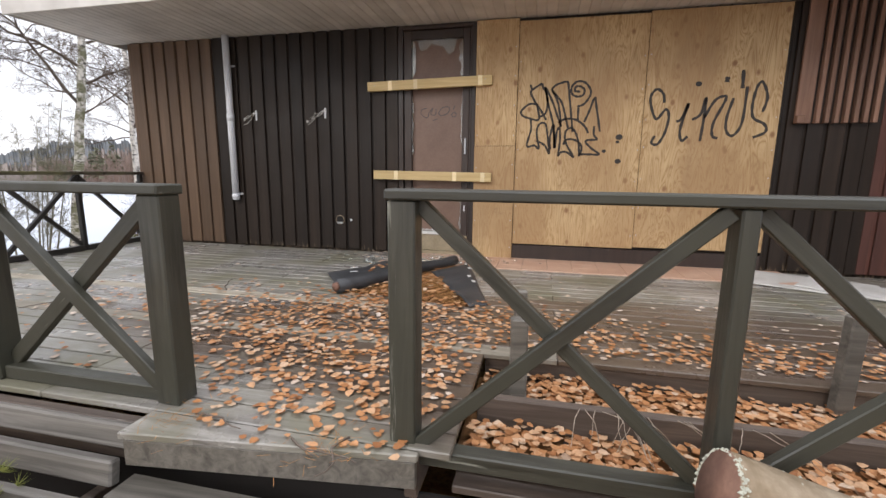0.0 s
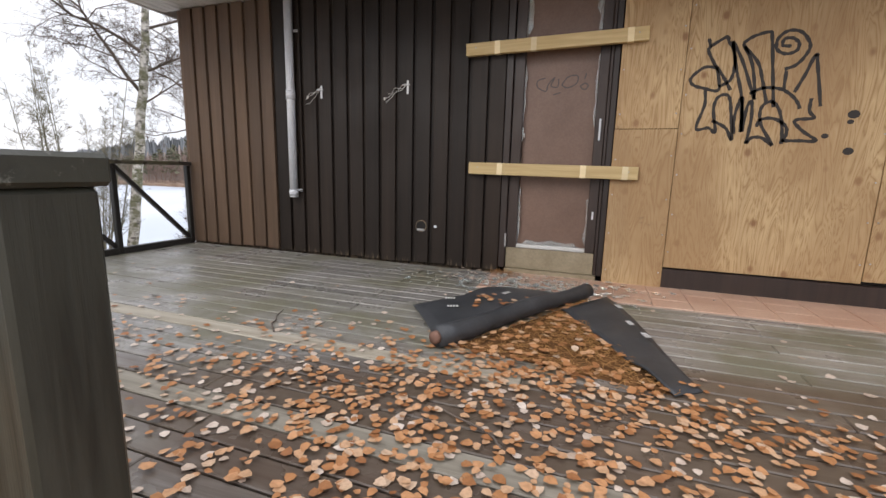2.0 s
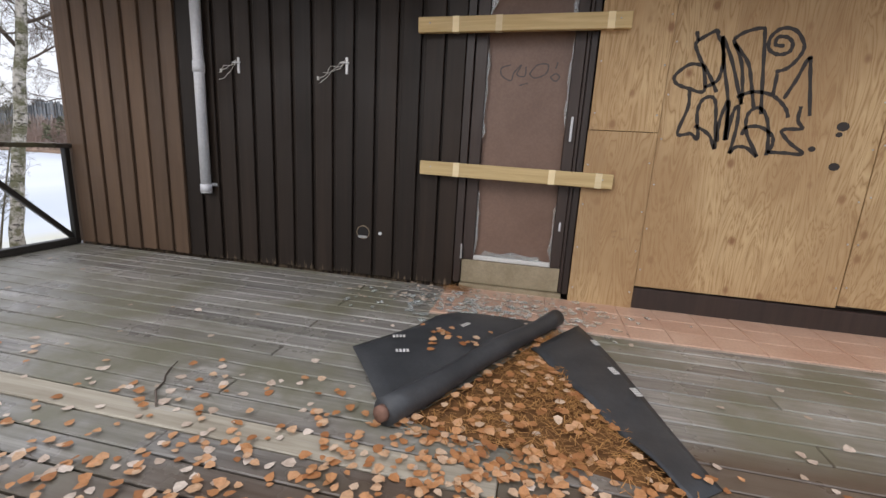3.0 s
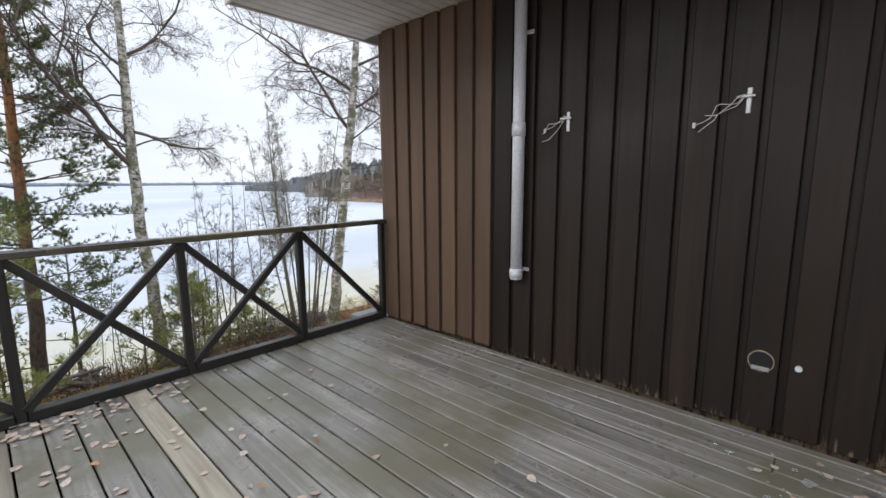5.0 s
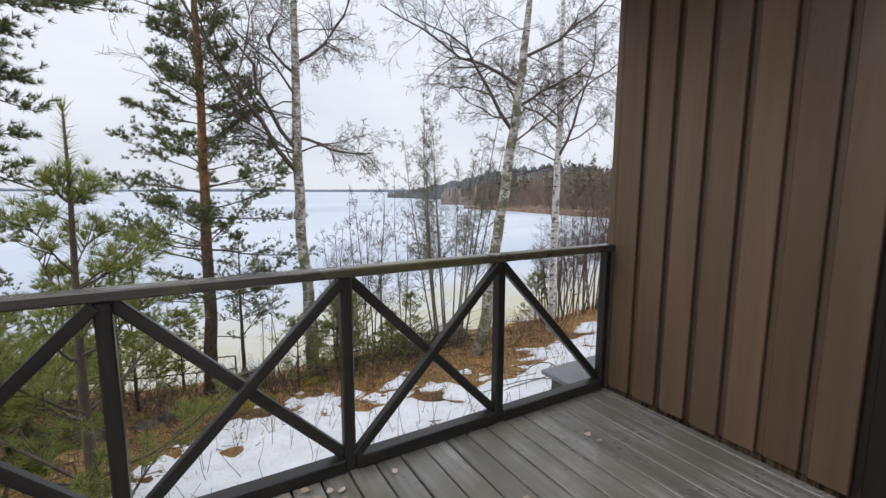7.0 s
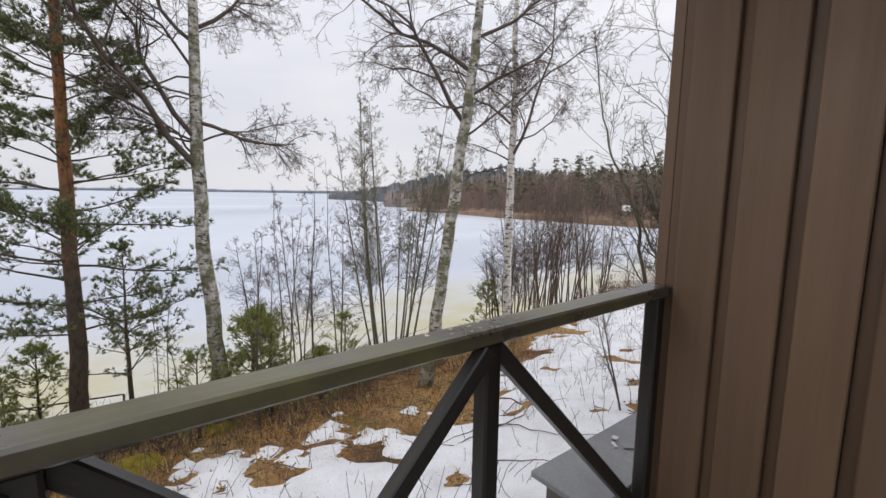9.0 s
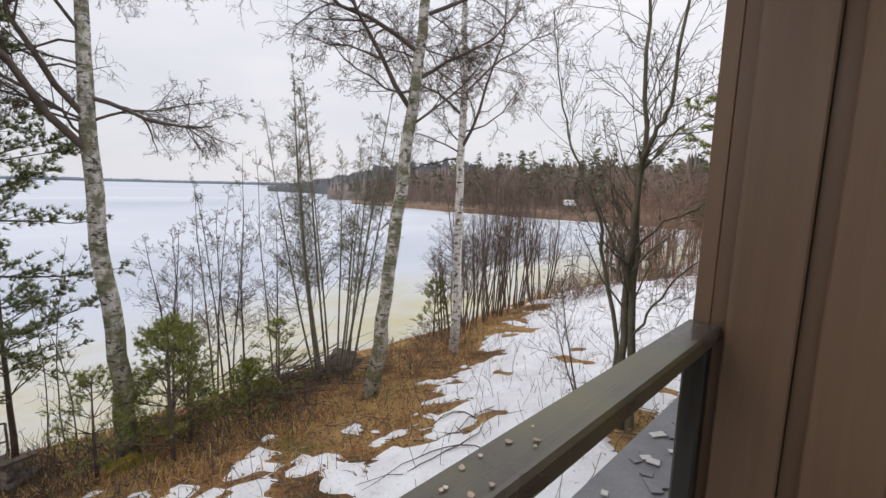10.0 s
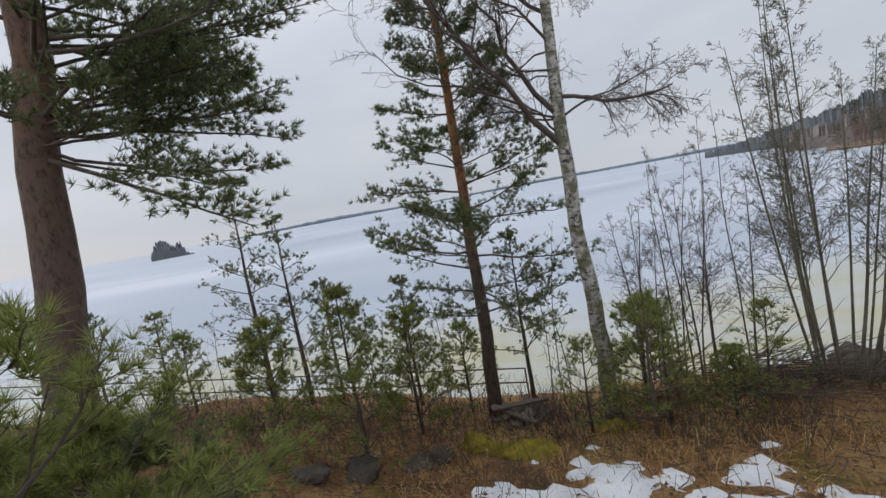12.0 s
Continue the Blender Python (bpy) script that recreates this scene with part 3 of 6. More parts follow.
bmesh.ops.bevel(bm, geom=list(bm.edges), offset=0.004, segments=1, affect="EDGES")
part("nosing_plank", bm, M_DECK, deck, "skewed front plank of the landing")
# Added near-black sheet paints the shade in the gap below the deck front.
box("gap_shade_sheet", (-5.66, 1.90, -0.95), (3.85, 1.915, -0.21), M_DARK, deck, 0)
for xj in (-5.5, -4.6, -3.7, -2.8, -1.75, -0.75):
    box("joist", (xj, 1.86, -0.20), (xj + 0.048, WALL_Y - 0.03, -0.031), M_BEAMOLD, deck)
box("edge_beam", (-5.72, 1.80, -0.2), (-1.79, 1.845, -0.031), M_BEAMOLD, deck)
box("skirt", (-5.72, 1.75, -0.9), (-5.68, WALL_Y, -0.031), M_BEAMOLD, deck)


def railing(name, label, origin, along, posts, first_half=False, last_single=False, height=0.925, post=0.085, cap=(0.115, 0.04), low=0.0, cap_from=0.0, cap_to=0.0, bays=None, bottom=True, inner=None, brace=0.066, wood_mat=None, front=1):
    """A rail with posts at the given stations along one axis, crossed braces in the bays, a cap board and a bottom rail."""
    r = thing(name, label, "railing", at=origin)
    d = Vector(along)
    n = Vector((d.y, -d.x, 0))
    top = height - cap[1]

    def at(s, z, off=0.0):
        return d * s + n * off + Vector((0, 0, z))
    for s in posts:
        bar("post", at(s, low), at(s, top - 0.001), inner if inner and s != min(posts) else post, post, wood_mat or M_RAIL, r, 0.006, up=n)
    a, b = min(posts) - cap_from, max(posts) + cap_to
    bar("cap_board", at(a, height - cap[1] / 2), at(b, height - cap[1] / 2), cap[1], cap[0], M_RAILCAP if wood_mat else M_RAIL, r, 0.006, up=n)
    ps = sorted(posts)
    for k, (p, q) in enumerate(zip(ps, ps[1:])):
        p, q = p + post / 2, q - post / 2
        if bottom:
            bar("bottom_rail", at(p, low + 0.032), at(q, low + 0.032), 0.062, 0.07, wood_mat or M_RAIL, r, 0.005, up=n)
        lo, hi = low + 0.07, top - 0.012
        kind = bays[k] if bays else "x"
        if kind in "x/":
            bar("brace", at(p - 0.005, lo, 0.020 * front), at(q + 0.005, hi, 0.020 * front), brace, 0.038, wood_mat or M_RAIL, r, 0.004, up=n)
        if kind in "x\\":
            bar("brace", at(p - 0.005, hi, -0.020 * front), at(q + 0.005, lo, -0.020 * front), brace, 0.038, wood_mat or M_RAIL, r, 0.004, up=n)
    return r


railing("deck_railing", "dark stained wooden railing with crossed braces facing the lake", (-5.597, 0, 0), (0, 1, 0),
        [2.09, 2.92, 3.746, 4.578, 5.40], post=0.051, brace=0.045, wood_mat=M_RAILDARK, bays="xxx\\", cap_to=0.04, cap_from=0.15, cap=(0.078, 0.04))
railing("deck_railing", "grey-green wooden railing with crossed braces at the terrace front", (0, 1.945, 0), (1, 0, 0),
        [-5.6, -4.65, -3.69, -2.73, -1.772], height=0.898, post=0.105, cap_from=0.05, cap_to=0.06, cap=(0.13, 0.04), front=-1)
railing("deck_railing", "grey-green wooden railing with crossed braces beside the broken deck", (0, 1.93, 0), (1, 0, 0),
        [-0.763, 0.25, 1.26, 2.27, 3.28], height=0.898, post=0.095, low=-0.09, inner=0.05, brace=0.05, cap_from=0.055, cap_to=0.05, cap=(0.12, 0.035))

# ---- door ----
door = thing("door_1", "broken brown terrace door with smashed glass, boarded across", "door", kind="structure", at=(0, WALL_Y, 0))


def dbox(name, x0, x1, y0, y1, z0, z1, mat, parent=door, bevel=0.004, label=""):
    return part(name, bevel_box((x1 - x0, y1 - y0, z1 - z0), bevel), mat, parent, label, Matrix.Translation(((x0 + x1) / 2, (y0 + y1) / 2, (z0 + z1) / 2)))


dbox("jamb", -1.962, -1.905, -0.012, 0.095, 0.05, 2.53, M_FRAME)
dbox("jamb", -1.125, -1.08, -0.012, 0.095, 0.05, 2.53, M_FRAME)
dbox("jamb_bead", -1.15, -1.126, 0.004, 0.06, 0.05, 2.49, M_FRAME)
dbox("head", -1.904, -1.126, -0.012, 0.095, 2.49, 2.53, M_FRAME)
dbox("threshold", -1.904, -1.126, -0.03, 0.095, 0.008, 0.048, M_KICK)
dbox("stile", -1.90, -1.813, 0.012, 0.055, 0.235, 2.485, M_FRAME)
dbox("stile", -1.228, -1.153, 0.012, 0.055, 0.235, 2.485, M_FRAME)
dbox("top_rail", -1.812, -1.229, 0.012, 0.055, 2.392, 2.485, M_FRAME)
dbox("kickplate", -1.90, -1.153, 0.006, 0.06, 0.05, 0.233, M_KICK, label="scuffed beige metal kickplate")
dbox("glazing_bead", -1.812, -1.229, 0.014, 0.05, 0.236, 0.268, M_PAPER)
dbox("inner_panel", -1.812, -1.229, 0.062, 0.075, 0.236, 2.39, M_PANEL, bevel=0, label="plain brown board behind the broken glass")
dbox("door_handle", -1.196, -1.180, -0.012, 0.011, 1.16, 1.33, M_PIPE, label="white pull handle")
dbox("lock_plate", -1.196, -1.182, 0.004, 0.011, 0.52, 0.585, M_PIPE, label="small white lock plate")
dbox("hinge", -1.912, -1.897, -0.022, -0.013, 0.24, 0.36, M_METAL)


def shard(name, pts, mat, y, thick=0.004, parent=None, m=None):
    """A flat broken piece of glass between two parallel faces."""
    n = len(pts)
    v = [(p[0], y, p[1]) for p in pts] + [(p[0], y + thick, p[1]) for p in pts]
    f = [tuple(range(n)), tuple(range(2 * n - 1, n - 1, -1))] + [(i, i + n, (i + 1) % n + n, (i + 1) % n) for i in range(n)]
    return part(name, mesh_of(name, v, f, mat), None, parent, "", m)


def jagged(rnd, x0, x1, z0, z1, side):
    """An edge-hugging glass remnant with broken teeth towards the opening."""
    pts, k = [], 7
    if side in "lr":
        base = x0 if side == "l" else x1
        sign = 1 if side == "l" else -1
        pts = [(base, z0), (base, z1)]
        for i in range(k):
            pts.append((base + sign * (x1 - x0) * rnd.uniform(0.15, 1.0), z1 + (z0 - z1) * (i + 0.5) / k))
    else:
        base = z1 if side == "t" else z0
        sign = -1 if side == "t" else 1
        pts = [(x1, base), (x0, base)]
        for i in range(k):
            pts.append((x0 + (x1 - x0) * (i + 0.5) / k, base + sign * (z1 - z0) * rnd.uniform(0.2, 1.0)))
    return pts


gr = random.Random(5)
for box4 in ((-1.812, -1.76, 1.98, 2.39, "l"), (-1.285, -1.229, 1.95, 2.39, "r"), (-1.75, -1.30, 2.22, 2.39, "t"), (-1.812, -1.785, 1.15, 1.80, "l"),
             (-1.25, -1.229, 1.25, 1.86, "r"), (-1.812, -1.79, 0.27, 0.78, "l"), (-1.275, -1.229, 0.27, 0.70, "r"), (-1.76, -1.29, 0.269, 0.33, "b")):
    shard("glass_remnant", jagged(gr, *box4), M_GLASS, 0.03, parent=door)

# planks nailed across the door
for nm, x0, x1, zl, zr in (("barricade_plank", -2.30, -0.895, 1.895, 1.925), ("barricade_plank", -2.245, -0.878, 0.922, 0.905)):
    tilt = math.degrees(math.atan2(zr - zl, x1 - x0))
    t = thing(nm, "new sawn pine plank nailed across the broken door", "plank", "planks across the door", at=((x0 + x1) / 2, WALL_Y - 0.068, (zl + zr) / 2))
    t.rotation_euler = (0, -radians(tilt), 0)
    timber = part("timber", bevel_box((x1 - x0, 0.046, 0.1), 0.004), M_NEWBEAM, t)
    for u in ((0.19, 0.4, 0.91) if zl > 1 else (0.2, 0.70, 0.93)):
        part("pale_patch", bevel_box((0.045, 0.047, 0.1012), 0), M_CUTPALE, timber, "paler unweathered patch", Matrix.Translation(((u - 0.5) * (x1 - x0), -0.0005, 0)))
    for u in (0.06, 0.95):
        bm = bmesh.new()
        bmesh.ops.create_uvsphere(bm, u_segments=8, v_segments=5, radius=0.005)
        part("screw", bm, M_METAL, timber, "", Matrix.Translation(((u - 0.5) * (x1 - x0), -0.0245, 0.01)))

# screws of the plywood
sr = random.Random(3)
for ob in [o for o in scene.objects if o.name.startswith("plywood_panel")]:
    w, h = ob.dimensions.x, ob.dimensions.z
    screw = None
    for k in range(int(h / 0.3)):
        for e in (-1, 1):
            if screw is None:
                bm = bmesh.new()
                bmesh.ops.create_uvsphere(bm, u_segments=8, v_segments=5, radius=0.006)
                screw = finish("screw", bm, M_METAL)
            part("screw", screw, None, ob, "", Matrix.Translation((e * (w / 2 - 0.025), -0.009, -h / 2 + 0.12 + k * 0.3 + sr.uniform(-0.02, 0.02))))


# ---- spray paint ----
def smooth_line(pts, per=7):
    out = []
    p = [Vector((a, b)) for a, b in pts]
    p = [p[0]] + p + [p[-1]]
    for i in range(1, len(p) - 2):
        for k in range(per):
            t = k / per
            a, b, c, d = p[i - 1], p[i], p[i + 1], p[i + 2]
            out.append(0.5 * ((2 * b) + (c - a) * t + (2 * a - 5 * b + 4 * c - d) * t * t + (3 * b - a - 3 * c + d) * t ** 3))
    return out + [p[-2]]


class Paint:
    """Brush strokes as thin raised ribbons on a wall plane."""

    def __init__(self, x, z, unit_x, unit_z, y, width, lean=0.0002):
        self.o, self.u, self.y, self.w, self.lean, self.v, self.f = (x, z), (unit_x, unit_z), y, width, lean, [], []

    def stroke(self, text, width=None):
        pts = smooth_line([tuple(float(q) for q in w.split(",")) for w in text.split()])
        w = (width or self.w) / 2
        xy = [Vector((self.o[0] + p.x * self.u[0] + p.y * self.lean, self.o[1] - p.y * self.u[1])) for p in pts]
        b = len(self.v)
        for i, p in enumerate(xy):
            d = xy[min(i + 1, len(xy) - 1)] - xy[max(i - 1, 0)]
            d = d.normalized() if d.length > 1e-6 else Vector((1, 0))
            n = Vector((-d.y, d.x)) * w * (0.85 + 0.3 * math.sin(i * 0.7) ** 2)
            self.v += [(p.x + n.x, self.y, p.y + n.y), (p.x - n.x, self.y, p.y - n.y)]
        for i in range(len(xy) - 1):
            self.f.append((b + 2 * i, b + 2 * i + 1, b + 2 * i + 3, b + 2 * i + 2))

    def dot(self, u, v, r):
        b = len(self.v)
        self.v += [(self.o[0] + u * self.u[0] + v * self.lean + r * math.cos(k * 0.7), self.y, self.o[1] - v * self.u[1] + r * 0.8 * math.sin(k * 0.7)) for k in range(9)]
        self.f.append(tuple(range(b, b + 9)))

    def make(self, name, mat, label):
        return tagged(new(name, mesh_of(name, self.v, self.f, mat)), label, "graffiti")


tag = Paint(-0.79, 2.04, 0.00123, 0.00139, WALL_Y - 0.0245, 0.022)
for line in ("220,120 225,160 215,180 240,240 285,310 320,380", "225,160 310,118 320,140 345,190 345,260 320,330 260,360",
             "255,265 190,262 120,310 125,345 180,365 260,375 255,265", "340,140 350,260 375,420 365,590", "340,140 385,240 430,400 440,430",
             "390,155 440,125 520,108 530,140 530,300 530,470", "390,155 430,250 440,370 435,430", "395,170 460,250 480,340 495,440"):
    tag.stroke(line)
for line in ("620,180 580,175 590,145 630,145 655,170 640,205 590,215 550,190 560,140 610,108 670,120 705,175 690,220 640,270 585,288",
             "595,295 580,385", "415,400 480,375 550,378 600,400 640,440 655,480", "630,400 680,320 730,230 740,300 750,470",
             "190,375 185,450 135,570 200,568 235,590 230,480 250,420 290,400 315,420 320,500 318,630 290,570 220,530"):
    tag.stroke(line)
for line in ("330,600 335,520 365,435 380,430 370,590 400,470 425,440 420,530 390,650", "390,650 420,620 470,620 520,655 470,560 465,490 490,450 530,445 560,490 570,570 565,650",
             "445,565 465,530 530,525 585,560 590,600 570,640", "570,635 650,635 730,635 670,590 630,545 650,530 720,525 700,490 710,430"):
    tag.stroke(line)
for u, v, r in ((770, 612, 0.022), (875, 685, 0.032), (900, 510, 0.036), (885, 545, 0.02), (735, 228, 0.016)):
    tag.dot(u, v, r)
tag.make("graffiti_tag", M_SPRAY, "two-line scrawled black spray-paint tag on the plywood")
word = Paint(-0.594, 2.10, 0.00191, 0.00206, WALL_Y - 0.0295, 0.026, 0.00018)
for line in ("718,215 715,175 685,150 655,180 655,230 680,290 725,245 740,280 720,355 685,408 655,402 672,368", "775,302 800,290 835,218 795,335 800,392 830,372",
             "850,295 890,270 915,195 905,290 888,395", "905,290 955,210 1000,190 1002,212 950,310 945,370 970,382", "1040,200 1010,290 1010,350 1040,370 1080,310 1100,150",
             "1170,265 1190,200 1170,135 1145,150 1125,230 1130,290 1180,320 1185,355 1130,380"):
    word.stroke(line)
word.stroke("1012,104 1008,128", 0.042)
word.stroke("1082,76 1078,158", 0.032)
word.dot(880, 132, 0.03)
word.make("graffiti_word", M_SPRAY, "black spray-painted word Sinus on the plywood")
faint = Paint(-2.33, 2.165, 0.00214, 0.0021, WALL_Y + 0.0605, 0.009, 0.00017)
for line in ("300,235 270,245 270,270 300,285 310,260 335,235 320,265 345,270 350,240", "360,265 385,235 420,232 415,260 380,275 360,262", "445,260 430,272 445,284 458,270 445,258", "445,245 452,225", "328,300 355,292"):
    faint.stroke(line)
faint.make("graffiti_scribble", M_SPRAYFAINT, "small faint marker scribble on the brown door panel")

# ---- fixtures on the wall ----
pipe = thing("downpipe", "white plastic downpipe ending open above the deck", "downpipe", at=(-4.11, WALL_Y - 0.075, 0))


def cylinder(r, h, seg=20, r2=None):
    bm = bmesh.new()
    bmesh.ops.create_cone(bm, cap_ends=True, segments=seg, radius1=r, radius2=r if r2 is None else r2, depth=h)
    for f in bm.faces:
        f.smooth = len(f.verts) == 4
    return bm


part("tube", cylinder(0.040, 1.93), M_PIPE, pipe, "", Matrix.Translation((0, 0, 1.575)))
part("coupling", cylinder(0.0455, 0.085), M_PIPE, pipe, "", Matrix.Translation((0, 0, 1.595)))
part("end_collar", cylinder(0.0455, 0.06), M_PIPE, pipe, "", Matrix.Translation((0, 0, 0.635)))
part("end_lip", cylinder(0.042, 0.02), M_PIPE, pipe, "", Matrix.Translation((0, 0, 0.60)))
for z in (0.66, 2.2):
    bracket = part("bracket", bevel_box((0.1, 0.02, 0.024), 0.003), M_PIPE, pipe, "", Matrix.Translation((0.02, 0.05, z)))
    part("bracket_screw", cylinder(0.006, 0.03, 8), M_METAL, bracket, "", Matrix.Translation((0.042, -0.015, 0)) @ pose(0, 0, 0, 90))


def lamp_stub(x, z, dx, seed):
    """What is left of a torn-off wall lamp: a plate and bare wires."""
    r = random.Random(seed)
    t = thing("lamp_bracket", "torn-off wall lamp plate with dangling bare wires", "lamp bracket", "torn wall lamps", at=(x, WALL_Y - 0.022, z))
    plate = part("plate", bevel_box((0.022, 0.012, 0.12), 0.003), M_METAL, t)
    part("arm", bevel_box((0.075, 0.012, 0.012), 0.002), M_METAL, t, "", Matrix.Translation((-0.012, -0.012, 0.02)))
    for k in range(3):
        w = Tubes()
        p = [Vector((-0.01, -0.014, 0.03))]
        for i in range(7):
            p.append(p[-1] + Vector((dx * r.uniform(0.5, 1.3) / 7, r.uniform(-0.012, 0.006), r.uniform(-0.05, 0.006) * (0.5 + 0.3 * k))))
        w.add(p, [0.0022] * 8, 5)
        wire = part("wire", w.mesh("wire", M_WIRE), None, plate, "pale bent wire")
    part("connector", bevel_box((0.016, 0.012, 0.028), 0.003), M_WIRE, t, "", Matrix.Translation(p[-1]))


lamp_stub(-3.786, 1.62, -0.16, 2)
lamp_stub(-2.863, 1.63, -0.22, 7)

vent = thing("wall_vent", "rusty round vent hole through the cladding", "vent", at=(-2.711, WALL_Y - 0.026, 0.374))
tb = Tubes()
ring = [(0.052 * math.cos(a * math.pi / 10), 0, 0.052 * math.sin(a * math.pi / 10)) for a in range(21)]
tb.add(ring, [0.0045] * 21, 6, cap=False)
part("rim", tb.mesh("rim", M_LOGBARK), None, vent)
# A flat near-black disc stands in for the unlit depth of the vent.
part("hole", cylinder(0.05, 0.006, 20), M_DARK, vent, "", pose(0, 0, 0, 90))
part("ledge", bevel_box((0.075, 0.015, 0.022), 0.004), M_METAL, vent, "", Matrix.Translation((0, -0.008, -0.035)))
knob = thing("cable_cap", "small white plastic cable cap on the dark cladding", "cable cap", at=(-2.565, WALL_Y - 0.028, 0.378))
part("cap", cylinder(0.014, 0.02, 12), M_PIPE, knob, "", pose(0, 0, 0, 90))

screen = thing("slatted_screen", "reddish-brown slatted wooden window screen", "window screen", at=(2.28, WALL_Y - 0.03, 0))
part("side_board", bevel_box((0.13, 0.03, 1.08), 0.004), M_LOUVRE, screen, "", Matrix.Translation((-0.265, -0.02, 1.98)))
for k in range(7):
    part("slat", bevel_box((0.036, 0.05, 1.08), 0.004), M_LOUVRE, screen, "", Matrix.Translation((-0.155 + k * 0.075, -0.03, 1.98)))
part("rear_board", bevel_box((0.62, 0.012, 1.06), 0.002), M_FRAME, screen, "", Matrix.Translation((0.0, 0.004, 1.98)))
part("foot_block", bevel_box((0.065, 0.06, 0.07), 0.004), M_LOUVRE, screen, "", Matrix.Translation((-0.30, -0.045, 1.475)))

# ---- things on the terrace ----
paving = thing("threshold_tiles", "salmon-coloured tiles in front of the boarded-up windows", "floor", kind="structure")
part("bedding", bevel_box((4.0, 0.62, 0.008), 0), M_GROUT, paving, "", Matrix.Translation((0.01, 5.13, 0.005)))
tile = finish("tile", bevel_box((0.246, 0.196, 0.01), 0.003), M_TILE)
for i in range(16):
    for j in range(3):
        part("tile", tile, None, paving, "", Matrix.Translation((-1.865 + i * 0.25, 4.925 + j * 0.2, 0.0105 + rng.uniform(0, 0.0015))) @ pose(0, 0, 0, rng.uniform(-0.3, 0.3), rng.uniform(-0.3, 0.3), 0))


def sheet(name, corners, nx, ny, lift, mat, parent, thick=0.007, label=""):
    """A soft sheet between four corners with gentle waves."""
    a, b, c, d = (Vector(p) for p in corners)
    v, f = [], []
    for j in range(ny + 1):
        for i in range(nx + 1):
            s, t = i / nx, j / ny
            p = a.lerp(b, s).lerp(d.lerp(c, s), t)
            p.z += lift(s, t)
            v.append(p)
    n = len(v)
    v += [p - Vector((0, 0, thick)) for p in v]
    w = nx + 1
    for j in range(ny):
        for i in range(nx):
            q = j * w + i
            f += [(q, q + 1, q + w + 1, q + w), (n + q, n + q + w, n + q + w + 1, n + q + 1)]
    for i in range(nx):
        f += [(i, i + n, i + 1 + n, i + 1), (ny * w + i, ny * w + i + 1, ny * w + i + 1 + n, ny * w + i + n)]
    for j in range(ny):
        q = j * w
        f += [(q, q + w, q + w + n, q + n), (q + nx, q + nx + n, q + nx + w + n, q + nx + w)]
    return part(name, mesh_of(name, v, f, mat, True), None, parent, label)


mat_t = thing("rubber_mat", "crumpled black rubber mat, half rolled up and strewn with leaves", "mat")
left_flap = sheet("left_flap", ((-2.24, 4.17, 0.02), (-1.87, 3.64, 0.02), (-1.21, 4.86, 0.02), (-1.78, 4.88, 0.02)), 14, 14,
      lambda s, t: 0.035 * math.sin(s * 3.1) * math.sin(t * 2.6 + 0.4) + 0.03 * max(0, 0.25 - abs(t - 0.75)) * 4 * (1 - s), M_RUBBER, mat_t)
ru = Tubes()
roll_pts, roll_r = [], []
for k in range(15):
    u = k / 14
    roll_pts.append((-1.86 + 0.685 * u, 3.60 + 1.29 * u, 0.062 - 0.008 * math.sin(u * 9)))
    roll_r.append(0.056 - 0.006 * u + 0.003 * math.sin(u * 14))
ru.add(roll_pts, roll_r, 18)
part("roll", ru.mesh("roll", M_RUBBER), None, mat_t, "rolled-up edge of the mat")
ru = Tubes()
ru.add([(-1.875, 3.575, 0.062), (-1.86, 3.60, 0.062)], [0.030, 0.034], 14)
part("roll_core", ru.mesh("roll_core", M_LOGEND), None, mat_t, "brown worn inner layer")
right_flap = sheet("right_flap", ((-1.32, 4.44, 0.03), (-1.04, 4.88, 0.03), (-0.67, 3.60, 0.026), (-0.79, 3.50, 0.026)), 8, 18,
      lambda s, t: 0.02 * math.sin(t * 5) * s + 0.012 * math.sin(t * 17) * (1 - s), M_RUBBER, mat_t)
sheet("middle", ((-1.78, 3.66, 0.005), (-1.20, 4.74, 0.005), (-1.24, 4.42, 0.005), (-0.78, 3.52, 0.005)), 8, 8, lambda s, t: 0.004 * math.sin(9 * s + 5 * t), M_LITTER, mat_t, 0.004, "litter-covered underside")
for k, (x, y, a) in enumerate(((-2.05, 4.28, 20), (-1.98, 4.12, 20), (-1.72, 4.55, 60), (-0.98, 4.62, -70), (-0.93, 4.30, -70), (-0.86, 4.12, -72))):
    for q in range(4):
        part("print_mark", bevel_box((0.012, 0.03, 0.002), 0), M_PAPER, left_flap if x < -1.5 else right_flap, "", Matrix.Translation((x, y, 0.06 if x < -1.5 else 0.05)) @ pose(0, 0, 0, 0, 0, a) @ Matrix.Translation((q * 0.018, 0, 0)))

white = thing("board_sheet", "dirty white building boards lying flat on the deck", "board")
for k, (x, y, z, w, h, a) in enumerate(((2.0, 4.95, 0.012, 1.05, 0.62, -24), (2.35, 4.70, 0.022, 0.9, 0.5, -38))):
    part("sheet", bevel_box((w, h, 0.009), 0.001), M_PAPER, white, "", pose(x, y, z, 0.4, 0.6, a))

